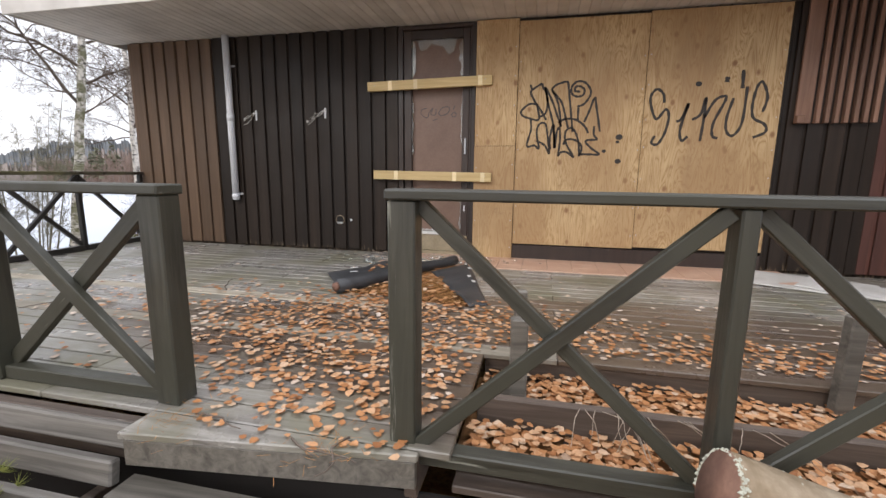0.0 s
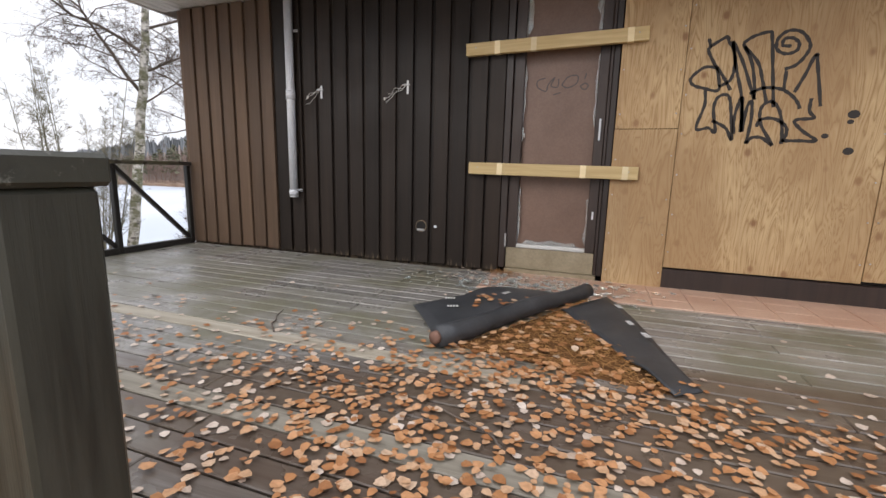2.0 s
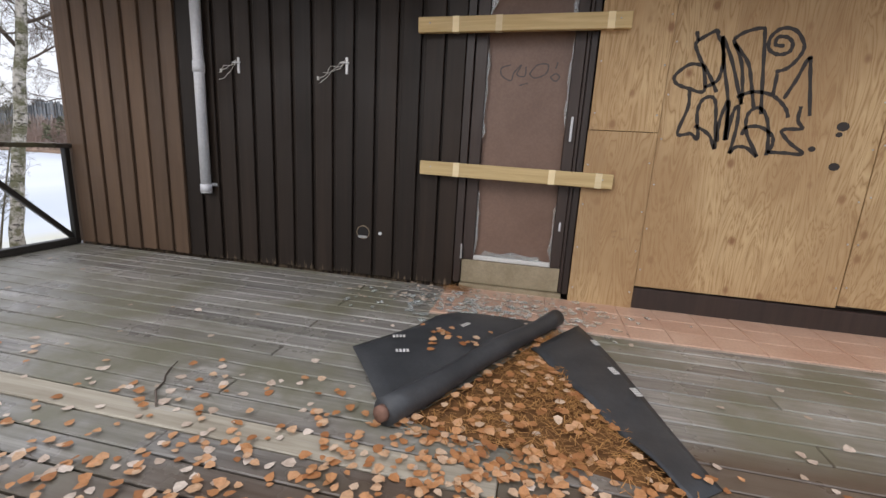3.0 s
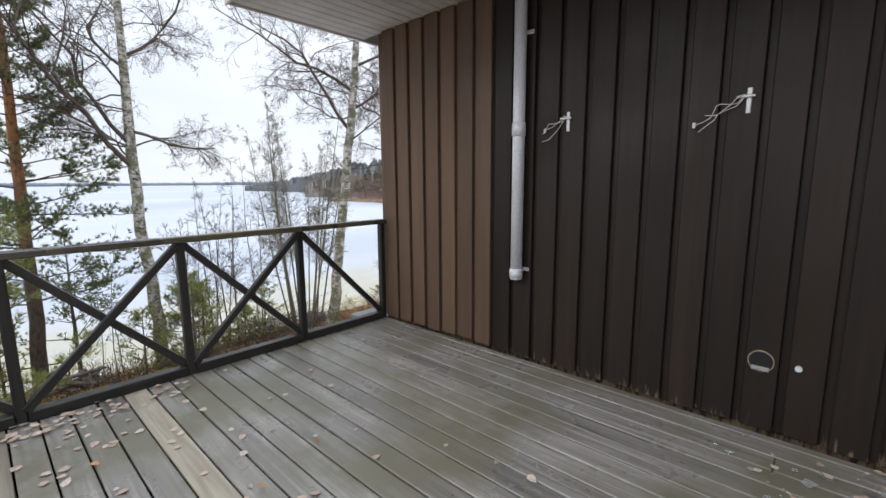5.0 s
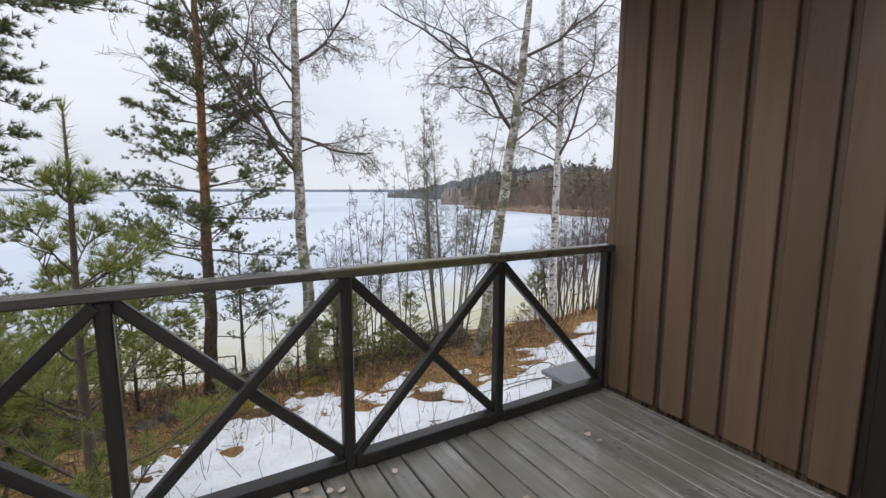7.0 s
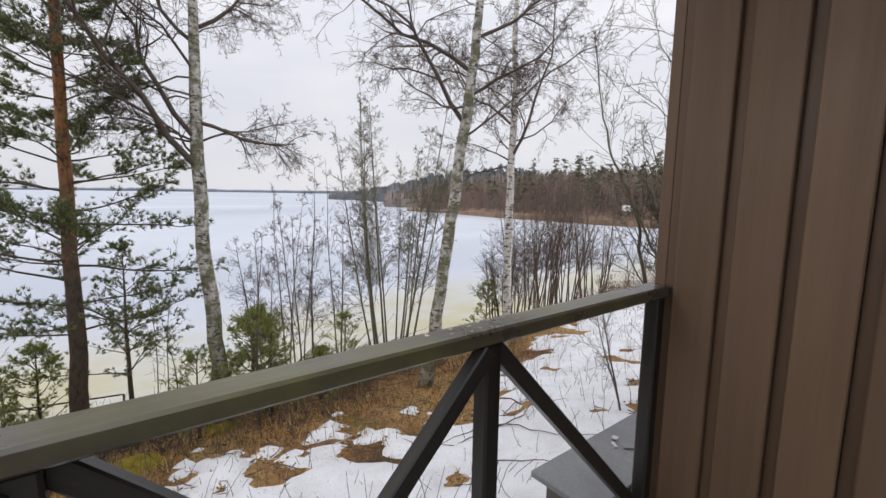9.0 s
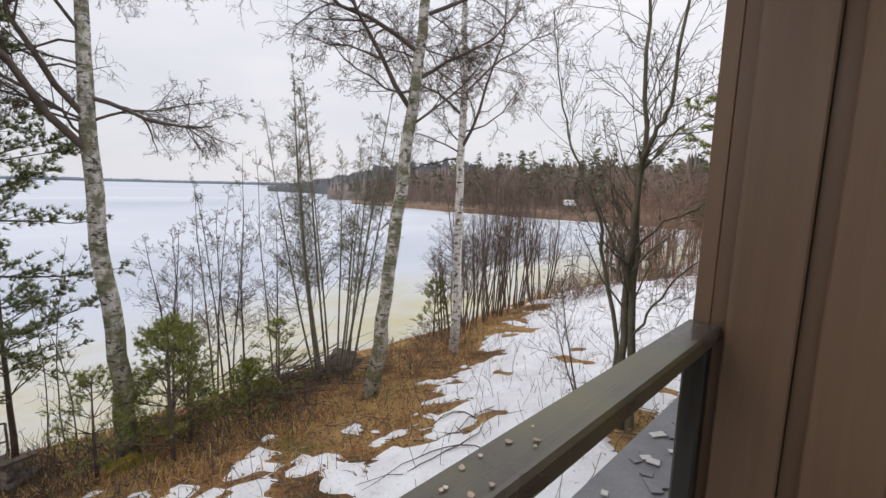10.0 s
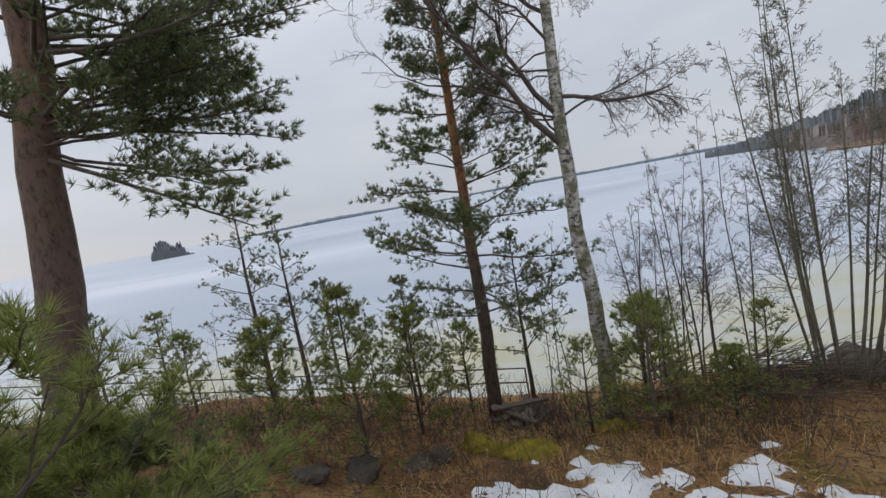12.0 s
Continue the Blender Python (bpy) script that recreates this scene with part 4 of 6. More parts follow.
# ---- broken deck corner ----
low_floor = thing("lower_boards", "old boards under the missing decking, deep in leaves", "deck", kind="structure")
for k in range(7):
    part("plank", bevel_box((4.4, 0.135, 0.03), 0.004), M_BEAMOLD, low_floor, "", pose(1.62, 1.95 + k * 0.14, -0.155, rng.uniform(-1, 1)))
tagged(new("litter_bed", grid_mesh("litter_bed", -0.60, 3.8, 1.96, 2.76, 0.04, lambda x, y: -0.128 + 0.03 * noise.noise((x * 3, y * 4, 0)) + 0.008 * noise.noise((x * 14, y * 14, 3)), M_LITTER)), "wet rotting litter between the exposed joists", "litter", kind="stuff")
for y0, x0 in ((2.76, -0.58), (2.275, -0.55)):
    j = thing("old_joist", "exposed weathered joist across the broken deck", "joist", "exposed joists", at=(x0 + 2.2, y0 + 0.022, -0.068))
    part("timber", bevel_box((4.4, 0.046, 0.135), 0.006), M_BEAMOLD, j)
for x, y, top, w, tilt in ((-0.40, 2.70, 0.375, 0.062, 1), (-0.385, 2.40, 0.325, 0.075, -1), (1.04, 2.70, 0.36, 0.075, 1), (-0.43, 2.40, 0.02, 0.06, 5)):
    s = thing("post_stub", "short weathered post stub standing in the broken deck", "post", "post stubs", at=(x, y, -0.14))
    part("timber", bevel_box((w, w * 0.8, top + 0.14), 0.008), M_STEPWOOD, s, "", pose(0, 0, (top + 0.14) / 2, tilt, tilt * 0.6, 8))

steps = thing("steps", "weathered grey wooden steps up to the terrace", "steps")
bar("riser", (-1.79, 1.715, -0.086), (-0.70, 1.845, -0.086), 0.034, 0.105, M_STEPWOOD, steps, up=(0, 0, 1))
for k, (y0, z) in enumerate(((1.48, -0.21), (1.62, -0.21), (1.06, -0.38), (1.20, -0.38), (0.75, -0.5), (0.6, -0.5))):
    box("tread", (-1.86 + 0.05 * (k % 2), y0, z - 0.035), (-0.72 + 0.03 * (k % 3), y0 + 0.13, z), M_STEPWOOD, steps)
for x in (-1.74, -0.84):
    box("carriage", (x, 1.08, -0.60), (x + 0.05, 1.76, -0.247), M_BEAMOLD, steps)
    box("carriage", (x, 0.62, -0.75), (x + 0.05, 1.07, -0.54), M_BEAMOLD, steps)
for k, (y0, zt, h) in enumerate(((1.79, -0.035, 0.10), (1.69, -0.115, 0.10), (1.58, -0.215, 0.11), (1.46, -0.32, 0.10))):
    s = thing("edge_board", "splintered old edge board below the terrace front", "board", "terrace edge boards", at=(-3.75, y0, zt - h / 2))
    part("timber", bevel_box((3.86, 0.045, h), 0.008), M_EDGEWOOD, s, "", pose(0, 0, 0, -8 + rng.uniform(-4, 4), 0, rng.uniform(-0.3, 0.3)))
for x in (-5.4, -3.8, -2.1):
    box("stringer", (x, 1.45, -0.75), (x + 0.05, 1.84, -0.37), M_BEAMOLD, steps)


def log_mesh(length, r):
    v, f, sides, rings = [], [], 22, 26
    for i in range(rings + 1):
        for k in range(sides):
            a = 2 * math.pi * k / sides
            q = r * (1 + 0.10 * noise.noise((math.cos(a) * 1.4, math.sin(a) * 1.4, i * 0.25)) + 0.06 * noise.noise((math.cos(a) * 5, math.sin(a) * 5, i * 0.9)))
            v.append((q * math.cos(a), q * math.sin(a), length * i / rings))
    for i in range(rings):
        for k in range(sides):
            k2 = (k + 1) % sides
            f.append((i * sides + k, i * sides + k2, (i + 1) * sides + k2, (i + 1) * sides + k))
    f.append(tuple(range(sides - 1, -1, -1)))
    f.append(tuple(range(rings * sides, (rings + 1) * sides)))
    me = mesh_of("bark_log", v, f, M_LOGBARK, True)
    me.materials.append(M_LOGEND)
    me.polygons[-1].material_index = me.polygons[-2].material_index = 1
    return me


log_t = thing("log", "thick sawn log with lichen-edged bark leaning on the railing", "log", at=(0.19, 1.745, 0.10))
part("trunk", log_mesh(2.4, 0.105), None, log_t, "", Vector((2.1, 0.10, -0.62)).to_track_quat("Z", "Y").to_matrix().to_4x4())
lv, lf = [], []
lr = random.Random(9)
for k in range(420):
    a, s = lr.uniform(-0.6, 3.8), abs(lr.gauss(0, 0.012)) + (lr.random() < 0.3) * lr.uniform(0, 1.2)
    q = Vector((2.1, 0.10, -0.62)).to_track_quat("Z", "Y").to_matrix() @ Vector((0.106 * math.cos(a), 0.106 * math.sin(a), s))
    b = len(lv)
    e = lr.uniform(0.003, 0.0085)
    for dx, dy, dz in ((1, 0, 0), (-1, 0, 0), (0, 1, 0), (0, -1, 0), (0, 0, 1), (0, 0, -1)):
        lv.append(q + Vector((dx, dy, dz)) * e * lr.uniform(0.6, 1.2))
    lf += [(b, b + 2, b + 4), (b + 2, b + 1, b + 4), (b + 1, b + 3, b + 4), (b + 3, b, b + 4), (b + 2, b, b + 5), (b + 1, b + 2, b + 5), (b + 3, b + 1, b + 5), (b, b + 3, b + 5)]
tagged(part("lichen", mesh_of("lichen", lv, lf, M_LICHEN), None, log_t, "pale grey lichen crust"), kind="stuff")

# ---- platform outside the corner ----
plat = thing("platform", "grey painted low platform beside the house corner", "platform")
box("top", (-6.13, 5.40, -0.115), (-5.78, 8.4, -0.08), M_SLAB, plat, 0.006)
box("box_body", (-6.08, 5.46, -1.05), (-5.78, 8.35, -0.117), M_STEPWOOD, plat)
sh = thing("roof_shards", "broken grey slate pieces lying on the platform", "debris", kind="stuff")
for k in range(26):
    w = rng.uniform(0.03, 0.09)
    part("shard", bevel_box((w, w * rng.uniform(0.4, 0.9), 0.006), 0.001), M_SLAB if k % 3 else M_PAPER, sh, "", pose(rng.uniform(-6.05, -5.85), rng.uniform(5.85, 7.4), -0.074 + rng.uniform(0, 0.006), rng.uniform(-4, 4), rng.uniform(-4, 4), rng.uniform(0, 360)))

# ---- trees and shore ----


def curve_pts(p, d, length, n, r, wobble, bend):
    """A wandering line from p along d; bend pulls it up (+) or down (-)."""
    pts, d = [Vector(p)], Vector(d).normalized()
    for i in range(n):
        d = (d + Vector((r.gauss(0, wobble), r.gauss(0, wobble), r.gauss(0, wobble) + bend))).normalized()
        pts.append(pts[-1] + d * (length / n))
    return pts


def at_line(pts, u):
    k = u * (len(pts) - 1)
    i = min(int(k), len(pts) - 2)
    return pts[i].lerp(pts[i + 1], k - i), (pts[i + 1] - pts[i]).normalized()


def side_way(d, r, angle):
    """A direction that leaves d at about that angle."""
    q = d.cross(Vector((r.gauss(0, 1), r.gauss(0, 1), r.gauss(0, 1))))
    q = q.normalized() if q.length > 1e-4 else Vector((1, 0, 0))
    return (d * math.cos(angle) + q * math.sin(angle)).normalized()


def limb(tubes, p, d, length, rad, r, level, counts, bend=0.04, wobble=0.16, droop=-0.03):
    """A bare limb with side branches down to twigs."""
    n = 7 if level == 0 else (5 if level == 1 else 4)
    rad *= 0.8 if level == 0 else 1.0
    pts = curve_pts(p, d, length, n, r, wobble, bend if level == 0 else droop)
    tip = max(0.0022, rad * 0.22)
    tubes.add(pts, [rad + (tip - rad) * i / n for i in range(n + 1)], 6 if rad > 0.02 else (4 if rad > 0.006 else 3), cap=False)
    if level >= len(counts):
        return
    for k in range(counts[level]):
        u = r.uniform(0.18, 1.0)
        q, e = at_line(pts, u)
        w = side_way(e, r, r.uniform(0.5, 1.15))
        limb(tubes, q, w, length * r.uniform(0.28, 0.52) * (1.15 - 0.5 * u), max(0.0024, rad * (1 - 0.7 * u) * 0.5), r, level + 1, counts, bend, wobble * 1.15, droop)


def stem(pts, radii, mat, parent, sides=12, name="trunk"):
    t = Tubes()
    sp = []
    rr = []
    for i in range(len(pts) - 1):
        for k in range(4):
            u = k / 4
            a = Vector(pts[i]).lerp(Vector(pts[i + 1]), u)
            a += Vector((noise.noise((a.z * 1.3, i, 0)), noise.noise((a.z * 1.3, 5, i)), 0)) * radii[i] * 0.5
            sp.append(a)
            rr.append((radii[i] + (radii[i + 1] - radii[i]) * u) * (1 + 0.07 * noise.noise((a.z * 6, i, 3))))
    sp.append(Vector(pts[-1]))
    rr.append(radii[-1])
    t.add(sp, rr, sides)
    return sp, part(name, t.mesh(name, mat), None, parent)


def birch(base, pts, radii, limbs, seed, mat, label, crown_from=0.5, random_limbs=10, counts=(9, 6, 3), reach=2.2):
    """A bare birch: trunk through the given points, its main limbs, and random finer ones."""
    r = random.Random(seed)
    t = thing("birch_tree", label, "tree", at=(0, 0, 0))
    sp, trunk = stem(pts, radii, mat, t)
    for p, d, length, rad in limbs:
        tb = Tubes()
        limb(tb, p, d, length, rad, r, 0, counts, 0.04, 0.20)
        part("limb", tb.mesh("limb", M_TWIG), None, trunk, "gnarled bare limb")
    tb = Tubes()
    for k in range(random_limbs):
        u = r.uniform(crown_from, 1.0)
        q, e = at_line(sp, u)
        a = r.uniform(0, 2 * math.pi)
        limb(tb, q, Vector((math.cos(a), math.sin(a), r.uniform(0.1, 0.9))), reach * (1.2 - 0.6 * u) * r.uniform(0.6, 1.1), 0.028 * (1.3 - u), r, 0, counts, 0.03, 0.24)
    part("crown", tb.mesh("crown", M_TWIG), None, t, "bare dark branches and twigs")
    return t


birch((-11.95, 5.09), [(-11.95, 5.09, -2.5), (-11.98, 5.06, -1.0), (-12.02, 4.96, 0.4), (-12.03, 4.95, 1.68), (-12.12, 4.99, 3.0), (-12.28, 5.05, 4.4), (-12.4, 5.1, 6.2)],
      [0.135, 0.108, 0.094, 0.088, 0.072, 0.056, 0.024],
      [((-12.03, 4.95, 1.55), (0.10, -1.0, 0.85), 3.9, 0.062), ((-12.04, 4.95, 1.95), (0.05, -0.55, 1.0), 3.0, 0.05), ((-12.06, 4.97, 2.2), (0.1, 1.0, 0.40), 1.6, 0.042),
       ((-12.2, 5.02, 3.5), (0.2, 0.8, 0.9), 2.2, 0.04), ((-12.2, 5.02, 3.3), (-0.3, -0.8, 0.8), 2.2, 0.04), ((-12.1, 4.98, 2.9), (0.2, -0.8, 0.5), 2.2, 0.03), ((-12.03, 4.95, 1.9), (0.2, -0.9, 0.1), 1.4, 0.02)],
      21, M_BIRCH, "tall forked bare birch with mossy black and white bark", 0.5, 15, (13, 9, 4))
birch((-10.57, 8.01), [(-10.60, 7.98, -2.15), (-10.50, 8.10, -0.8), (-10.36, 8.26, 0.8), (-10.22, 8.42, 2.3), (-10.12, 8.53, 3.7), (-10.0, 8.65, 5.6)],
      [0.14, 0.105, 0.095, 0.084, 0.07, 0.026],
      [((-10.22, 8.42, 2.3), (-0.6, -0.85, 0.5), 3.0, 0.05), ((-10.16, 8.48, 3.1), (-0.5, -0.9, 0.45), 2.8, 0.045), ((-10.18, 8.46, 2.75), (0.5, 0.8, 0.12), 1.7, 0.038), ((-10.25, 8.40, 2.1), (0.5, 0.6, 0.5), 1.6, 0.025),
       ((-10.2, 8.44, 2.6), (-0.4, -0.8, -0.05), 1.6, 0.022), ((-10.12, 8.53, 3.6), (0.4, 0.9, 0.5), 2.4, 0.04)],
      22, M_BIRCH, "leaning bare birch with mossy pale bark", 0.55, 12, (13, 9, 4))
birch((-11.18, 10.47), [(-11.18, 10.47, -2.4), (-11.19, 10.48, -0.6), (-11.20, 10.50, 1.4), (-11.16, 10.52, 3.0), (-11.2, 10.5, 4.6), (-11.2, 10.5, 6.6)],
      [0.105, 0.085, 0.078, 0.068, 0.056, 0.024],
      [((-11.18, 10.5, 2.0), (0.25, 0.35, 1.0), 2.8, 0.045), ((-11.17, 10.5, 2.6), (-0.5, -0.9, 0.5), 2.2, 0.035), ((-11.17, 10.5, 3.0), (0.6, 0.8, 0.4), 2.6, 0.035), ((-11.17, 10.5, 2.3), (0.5, 0.8, 0.1), 1.6, 0.025)],
      23, M_BIRCHWHITE, "slender white-barked bare birch", 0.45, 13, (12, 9, 4))


def clump(name, base, count, height, spread, rad, seed, mat, label, category, counts=(12, 3), lean=(0, 0), fan=0.22, root=0.25, wobble=0.036, low=0.25):
    """A many-stemmed bare tree or bush."""
    r = random.Random(seed)
    t = thing(name, label, category)
    for k in range(count):
        tb = Tubes()
        a = 2 * math.pi * k / count + r.uniform(-0.3, 0.3)
        off = Vector((math.cos(a), math.sin(a), 0))
        p = Vector((base[0], base[1], 0)) + off * root * r.uniform(0.3, 1.0)
        p.z = ground_z(p.x, p.y) - 0.1
        h = height * r.uniform(0.72, 1.05)
        d = Vector((0, 0, 1)) + off * fan * r.uniform(0.4, 1.3) + Vector((lean[0], lean[1], 0))
        pts = curve_pts(p, d, h, 9, r, wobble, 0.02)
        r0 = rad * r.uniform(0.7, 1.1)
        tb.add(pts, [r0 * (1 - 0.85 * i / 9) for i in range(10)], 7, cap=False)
        for j in range(counts[0]):
            u = r.uniform(low, 1.0)
            q, e = at_line(pts, u)
            limb(tb, q, side_way(e, r, r.uniform(0.5, 1.0)), spread * (1.25 - u) * r.uniform(0.5, 1.0), max(0.0026, r0 * 0.35 * (1.1 - u)), r, 1, (0,) + tuple(counts[1:]), 0.03, 0.13, 0.02)
        part("stem", tb.mesh("stem", mat), None, t)
    return t


clump("alder_tree", (-12.5, 8.42), 13, 5.9, 0.95, 0.027, 35, M_ALDER, "many-stemmed bare alder on the bank", "tree", (40, 7, 4), fan=0.205, root=0.40, wobble=0.014, low=0.32)
for k, (x, y, h, n) in enumerate(((-14.0, 6.3, 4.2, 2), (-13.6, 6.9, 4.6, 3), (-14.2, 7.4, 4.9, 2), (-13.3, 5.9, 4.0, 2), (-14.4, 6.9, 4.3, 2), (-13.9, 7.9, 4.8, 2))):
    clump("birch_sapling", (x, y), n, h, 0.9, 0.022, 40 + k, M_TWIG, "thin bare birch sapling near the shore", "tree", (26, 6, 3), fan=0.10, root=0.15)


def rowan(label, stems, seed, mat):
    """A bare few-stemmed small tree: each stem runs through given points and carries side branches and twigs."""
    r = random.Random(seed)
    t = thing("rowan_tree", label, "tree")
    for pts, r0, r1, count, reach in stems:
        tb = Tubes()
        fine = []
        for a, b in zip(pts, pts[1:]):
            a, b = Vector(a), Vector(b)
            for k in range(4):
                fine.append(a.lerp(b, k / 4) + Vector((r.gauss(0, 0.012), r.gauss(0, 0.012), 0)))
        fine.append(Vector(pts[-1]))
        n = len(fine) - 1
        tb.add(fine, [r0 + (r1 - r0) * i / n for i in range(n + 1)], 8, cap=False)
        for k in range(count):
            u = r.uniform(0.22, 1.0)
            q, e = at_line(fine, u)
            limb(tb, q, side_way(e, r, r.uniform(0.45, 1.0)), reach * r.uniform(0.4, 1.0), max(0.004, 0.4 * (r0 + (r1 - r0) * u)), r, 0, (6, 5), 0.06, 0.12, 0.02)
        part("stem", tb.mesh("stem", mat), None, t)
    return t


rowan("bare few-stemmed rowan with mossy olive bark in the snow", (
    (((-6.87, 8.45, -1.25), (-6.93, 8.47, -0.11), (-6.97, 8.50, 0.9), (-6.99, 8.55, 1.86), (-7.07, 8.6, 2.81), (-7.1, 8.65, 4.0)), 0.046, 0.008, 22, 1.2),
    (((-6.93, 8.42, -1.25), (-6.99, 8.45, -0.18), (-7.0, 8.45, 0.56), (-6.97, 8.42, 1.37), (-6.86, 8.4, 1.75), (-6.71, 8.38, 2.0), (-6.64, 8.35, 2.9), (-6.6, 8.3, 3.7)), 0.040, 0.007, 20, 1.1),
    (((-6.96, 8.5, -1.25), (-7.14, 8.5, 0.02), (-7.36, 8.55, 0.85), (-7.52, 8.55, 1.3), (-7.77, 8.6, 1.70), (-7.95, 8.6, 2.3), (-8.12, 8.65, 3.2)), 0.026, 0.005, 18, 1.0),
    (((-6.96, 8.45, 0.38), (-7.22, 8.48, 0.82), (-7.5, 8.5, 1.3)), 0.020, 0.008, 4, 0.6),
    (((-6.91, 8.45, -0.2), (-6.73, 8.4, 0.2), (-6.45, 8.3, 0.6), (-6.2, 8.2, 0.8)), 0.014, 0.004, 6, 0.6),
    (((-6.97, 8.45, 0.67), (-6.73, 8.5, 0.98), (-6.48, 8.55, 1.1), (-6.2, 8.6, 1.4)), 0.014, 0.004, 6, 0.6)), 57, M_ROWAN)
for k, (x, y, h, n) in enumerate(((-13.9, -0.2, 2.6, 2), (-14.1, 0.9, 2.2, 3), (-13.7, 2.4, 2.6, 2), (-14.0, -2.6, 2.2, 2), (-13.9, -3.9, 2.4, 2), (-13.2, 4.5, 3.2, 3))):
    clump("bare_sapling", (x, y), n, h, 0.6, 0.013, 150 + k, M_TWIG, "thin bare sapling beside the bank fence", "tree", (14, 4), fan=0.10, root=0.3)
clump("shrub", (-7.25, 8.45), 4, 1.9, 0.8, 0.013, 53, M_TWIG, "thin bare shrub stems in the snow", "shrub", (12, 4), fan=0.4, root=0.2)
for k, (x, y, h, n) in enumerate(((-13.1, 12.5, 3.0, 14), (-13.4, 13.6, 4.6, 14), (-13.7, 14.9, 4.9, 16), (-13.9, 16.2, 4.9, 15), (-14.0, 17.8, 4.6, 14))):
    clump("willow_bush", (x, y), n, h, 1.15, 0.026, 60 + k, M_WILLOW, "dense dark-stemmed bare willow clump on the bank", "shrub", (24, 7), fan=0.16, root=0.5, wobble=0.03, low=0.35)
for k, (x, y, h, n) in enumerate(((-14.6, 20.0, 3.4, 5), (-14.2, 22.2, 3.3, 5), (-13.4, 24.2, 3.6, 5), (-12.2, 26.0, 3.6, 5))):
    clump("shore_sapling", (x, y), n, h, 0.9, 0.020, 64 + k, M_TWIG, "thin bare saplings along the lake shore", "shrub", (16, 5), fan=0.12, root=0.9)
for k, (x, y, h, n, sp) in enumerate(((-12.6, 16.9, 0.95, 34, 0.9), (-12.7, 18.6, 1.1, 36, 1.0), (-12.9, 20.4, 1.15, 36, 1.0), (-12.2, 22.0, 1.1, 34, 1.0), (-10.9, 23.4, 1.4, 34, 1.1), (-9.2, 24.4, 1.9, 36, 1.1), (-7.6, 25.2, 2.4, 34, 1.1),
                                      (-9.3, 18.9, 0.75, 34, 0.8), (-8.4, 19.3, 0.95, 36, 0.8), (-7.5, 19.6, 1.05, 34, 0.8), (-6.7, 20.4, 1.3, 30, 0.8), (-11.3, 9.2, 0.7, 14, 0.4), (-11.9, 10.9, 0.8, 16, 0.4))):
    clump("brush", (x, y), n, h, 0.7, 0.009, 70 + k, M_TWIGRED, "brown bare brush at the edge of the snow", "shrub", (9, 4), fan=0.75, root=sp, wobble=0.10, low=0.1)


def tuft(v, f, p, d, length, count, r, width, spread=0.8):
    """A spray of needles at a twig's end."""
    for k in range(count):
        w = side_way(d, r, r.uniform(0.15, spread))
        s = w.cross(Vector((r.gauss(0, 1), r.gauss(0, 1), r.gauss(0, 1)))).normalized() * width
        b = len(v)
        v += [p + s, p - s, p + w * length * r.uniform(0.7, 1.1)]
        f.append((b, b + 1, b + 2))


def pine(name, base, pts, radii, branches, seed, label, needle=0.07, per=14, width=0.004, trunk_mat=None, needle_mat=None, spray=5, sub=9, category="tree", leader=False):
    """A pine: trunk, limbs with side twigs, and needle tufts in clumps along them. branches: (place on the stem 0..1, bearing, length, rise)."""
    r = random.Random(seed)
    t = thing(name, label, category)
    sp, trunk = stem(pts, radii, trunk_mat or M_PINEBARK, t, 10)
    tb, v, f = Tubes(), [], []
    for u, a, length, rise in branches:
        q, e = at_line(sp, u)
        d = Vector((math.cos(a), math.sin(a), rise))
        line = curve_pts(q, d, length, 6, r, 0.10, 0.035)
        r0 = min(0.04, 0.004 + 0.0085 * length)
        tb.add(line, [r0 * (1 - 0.8 * i / 6) for i in range(7)], 5, cap=False)
        for k in range(max(4, int(sub * min(1.8, 0.6 + length * 0.55)))):
            w = r.uniform(0.28, 1.0)
            p, e2 = at_line(line, w)
            d2 = side_way(e2, r, r.uniform(0.4, 1.0))
            d2 = Vector((d2.x, d2.y, d2.z * 0.45 + 0.18)).normalized()
            ln = min(0.75, 0.12 + 0.34 * length * (1.25 - w)) * r.uniform(0.5, 1.1)
            tw = curve_pts(p, d2, ln, 3, r, 0.14, 0.05)
            tb.add(tw, [0.0042, 0.0034, 0.0026, 0.0016], 3, cap=False)
            for j in range(spray):
                pp, e3 = at_line(tw, 0.25 + 0.75 * (j + 0.5) / spray)
                tuft(v, f, pp + Vector((r.gauss(0, 0.03), r.gauss(0, 0.03), r.gauss(0, 0.02))), (e3 + Vector((0, 0, 0.35))).normalized(), needle, per, r, width, 1.15)
        tuft(v, f, line[-1], (line[-1] - line[-2]).normalized(), needle, per, r, width)
    if leader:
        for k in range(34):
            q, e = at_line(sp, 0.68 + 0.32 * k / 34)
            tuft(v, f, q, e, needle, 9, r, width, 1.3)
    tuft(v, f, sp[-1], Vector((0, 0, 1)), needle * 1.2, per * 2, r, width)
    tagged(part("branchwork", tb.mesh("branchwork", M_TWIG), None, trunk), kind="stuff")
    tagged(part("foliage", mesh_of("foliage", v, f, needle_mat or M_PINE), None, t), "clumps of green needles", kind="stuff")
    return t


def whorls(r, u0, u1, levels, per, longest, shape=0.8, rise=0.25):
    out = []
    for k in range(levels):
        s = k / max(1, levels - 1)
        u = u0 + (u1 - u0) * s
        for j in range(per):
            out.append((min(0.99, u + r.uniform(-0.02, 0.02)), 2 * math.pi * (j + r.random()) / per, longest * (1 - s) ** shape * r.uniform(0.55, 1.1) + 0.12, rise + 0.5 * s + r.uniform(-0.15, 0.15)))
    return out


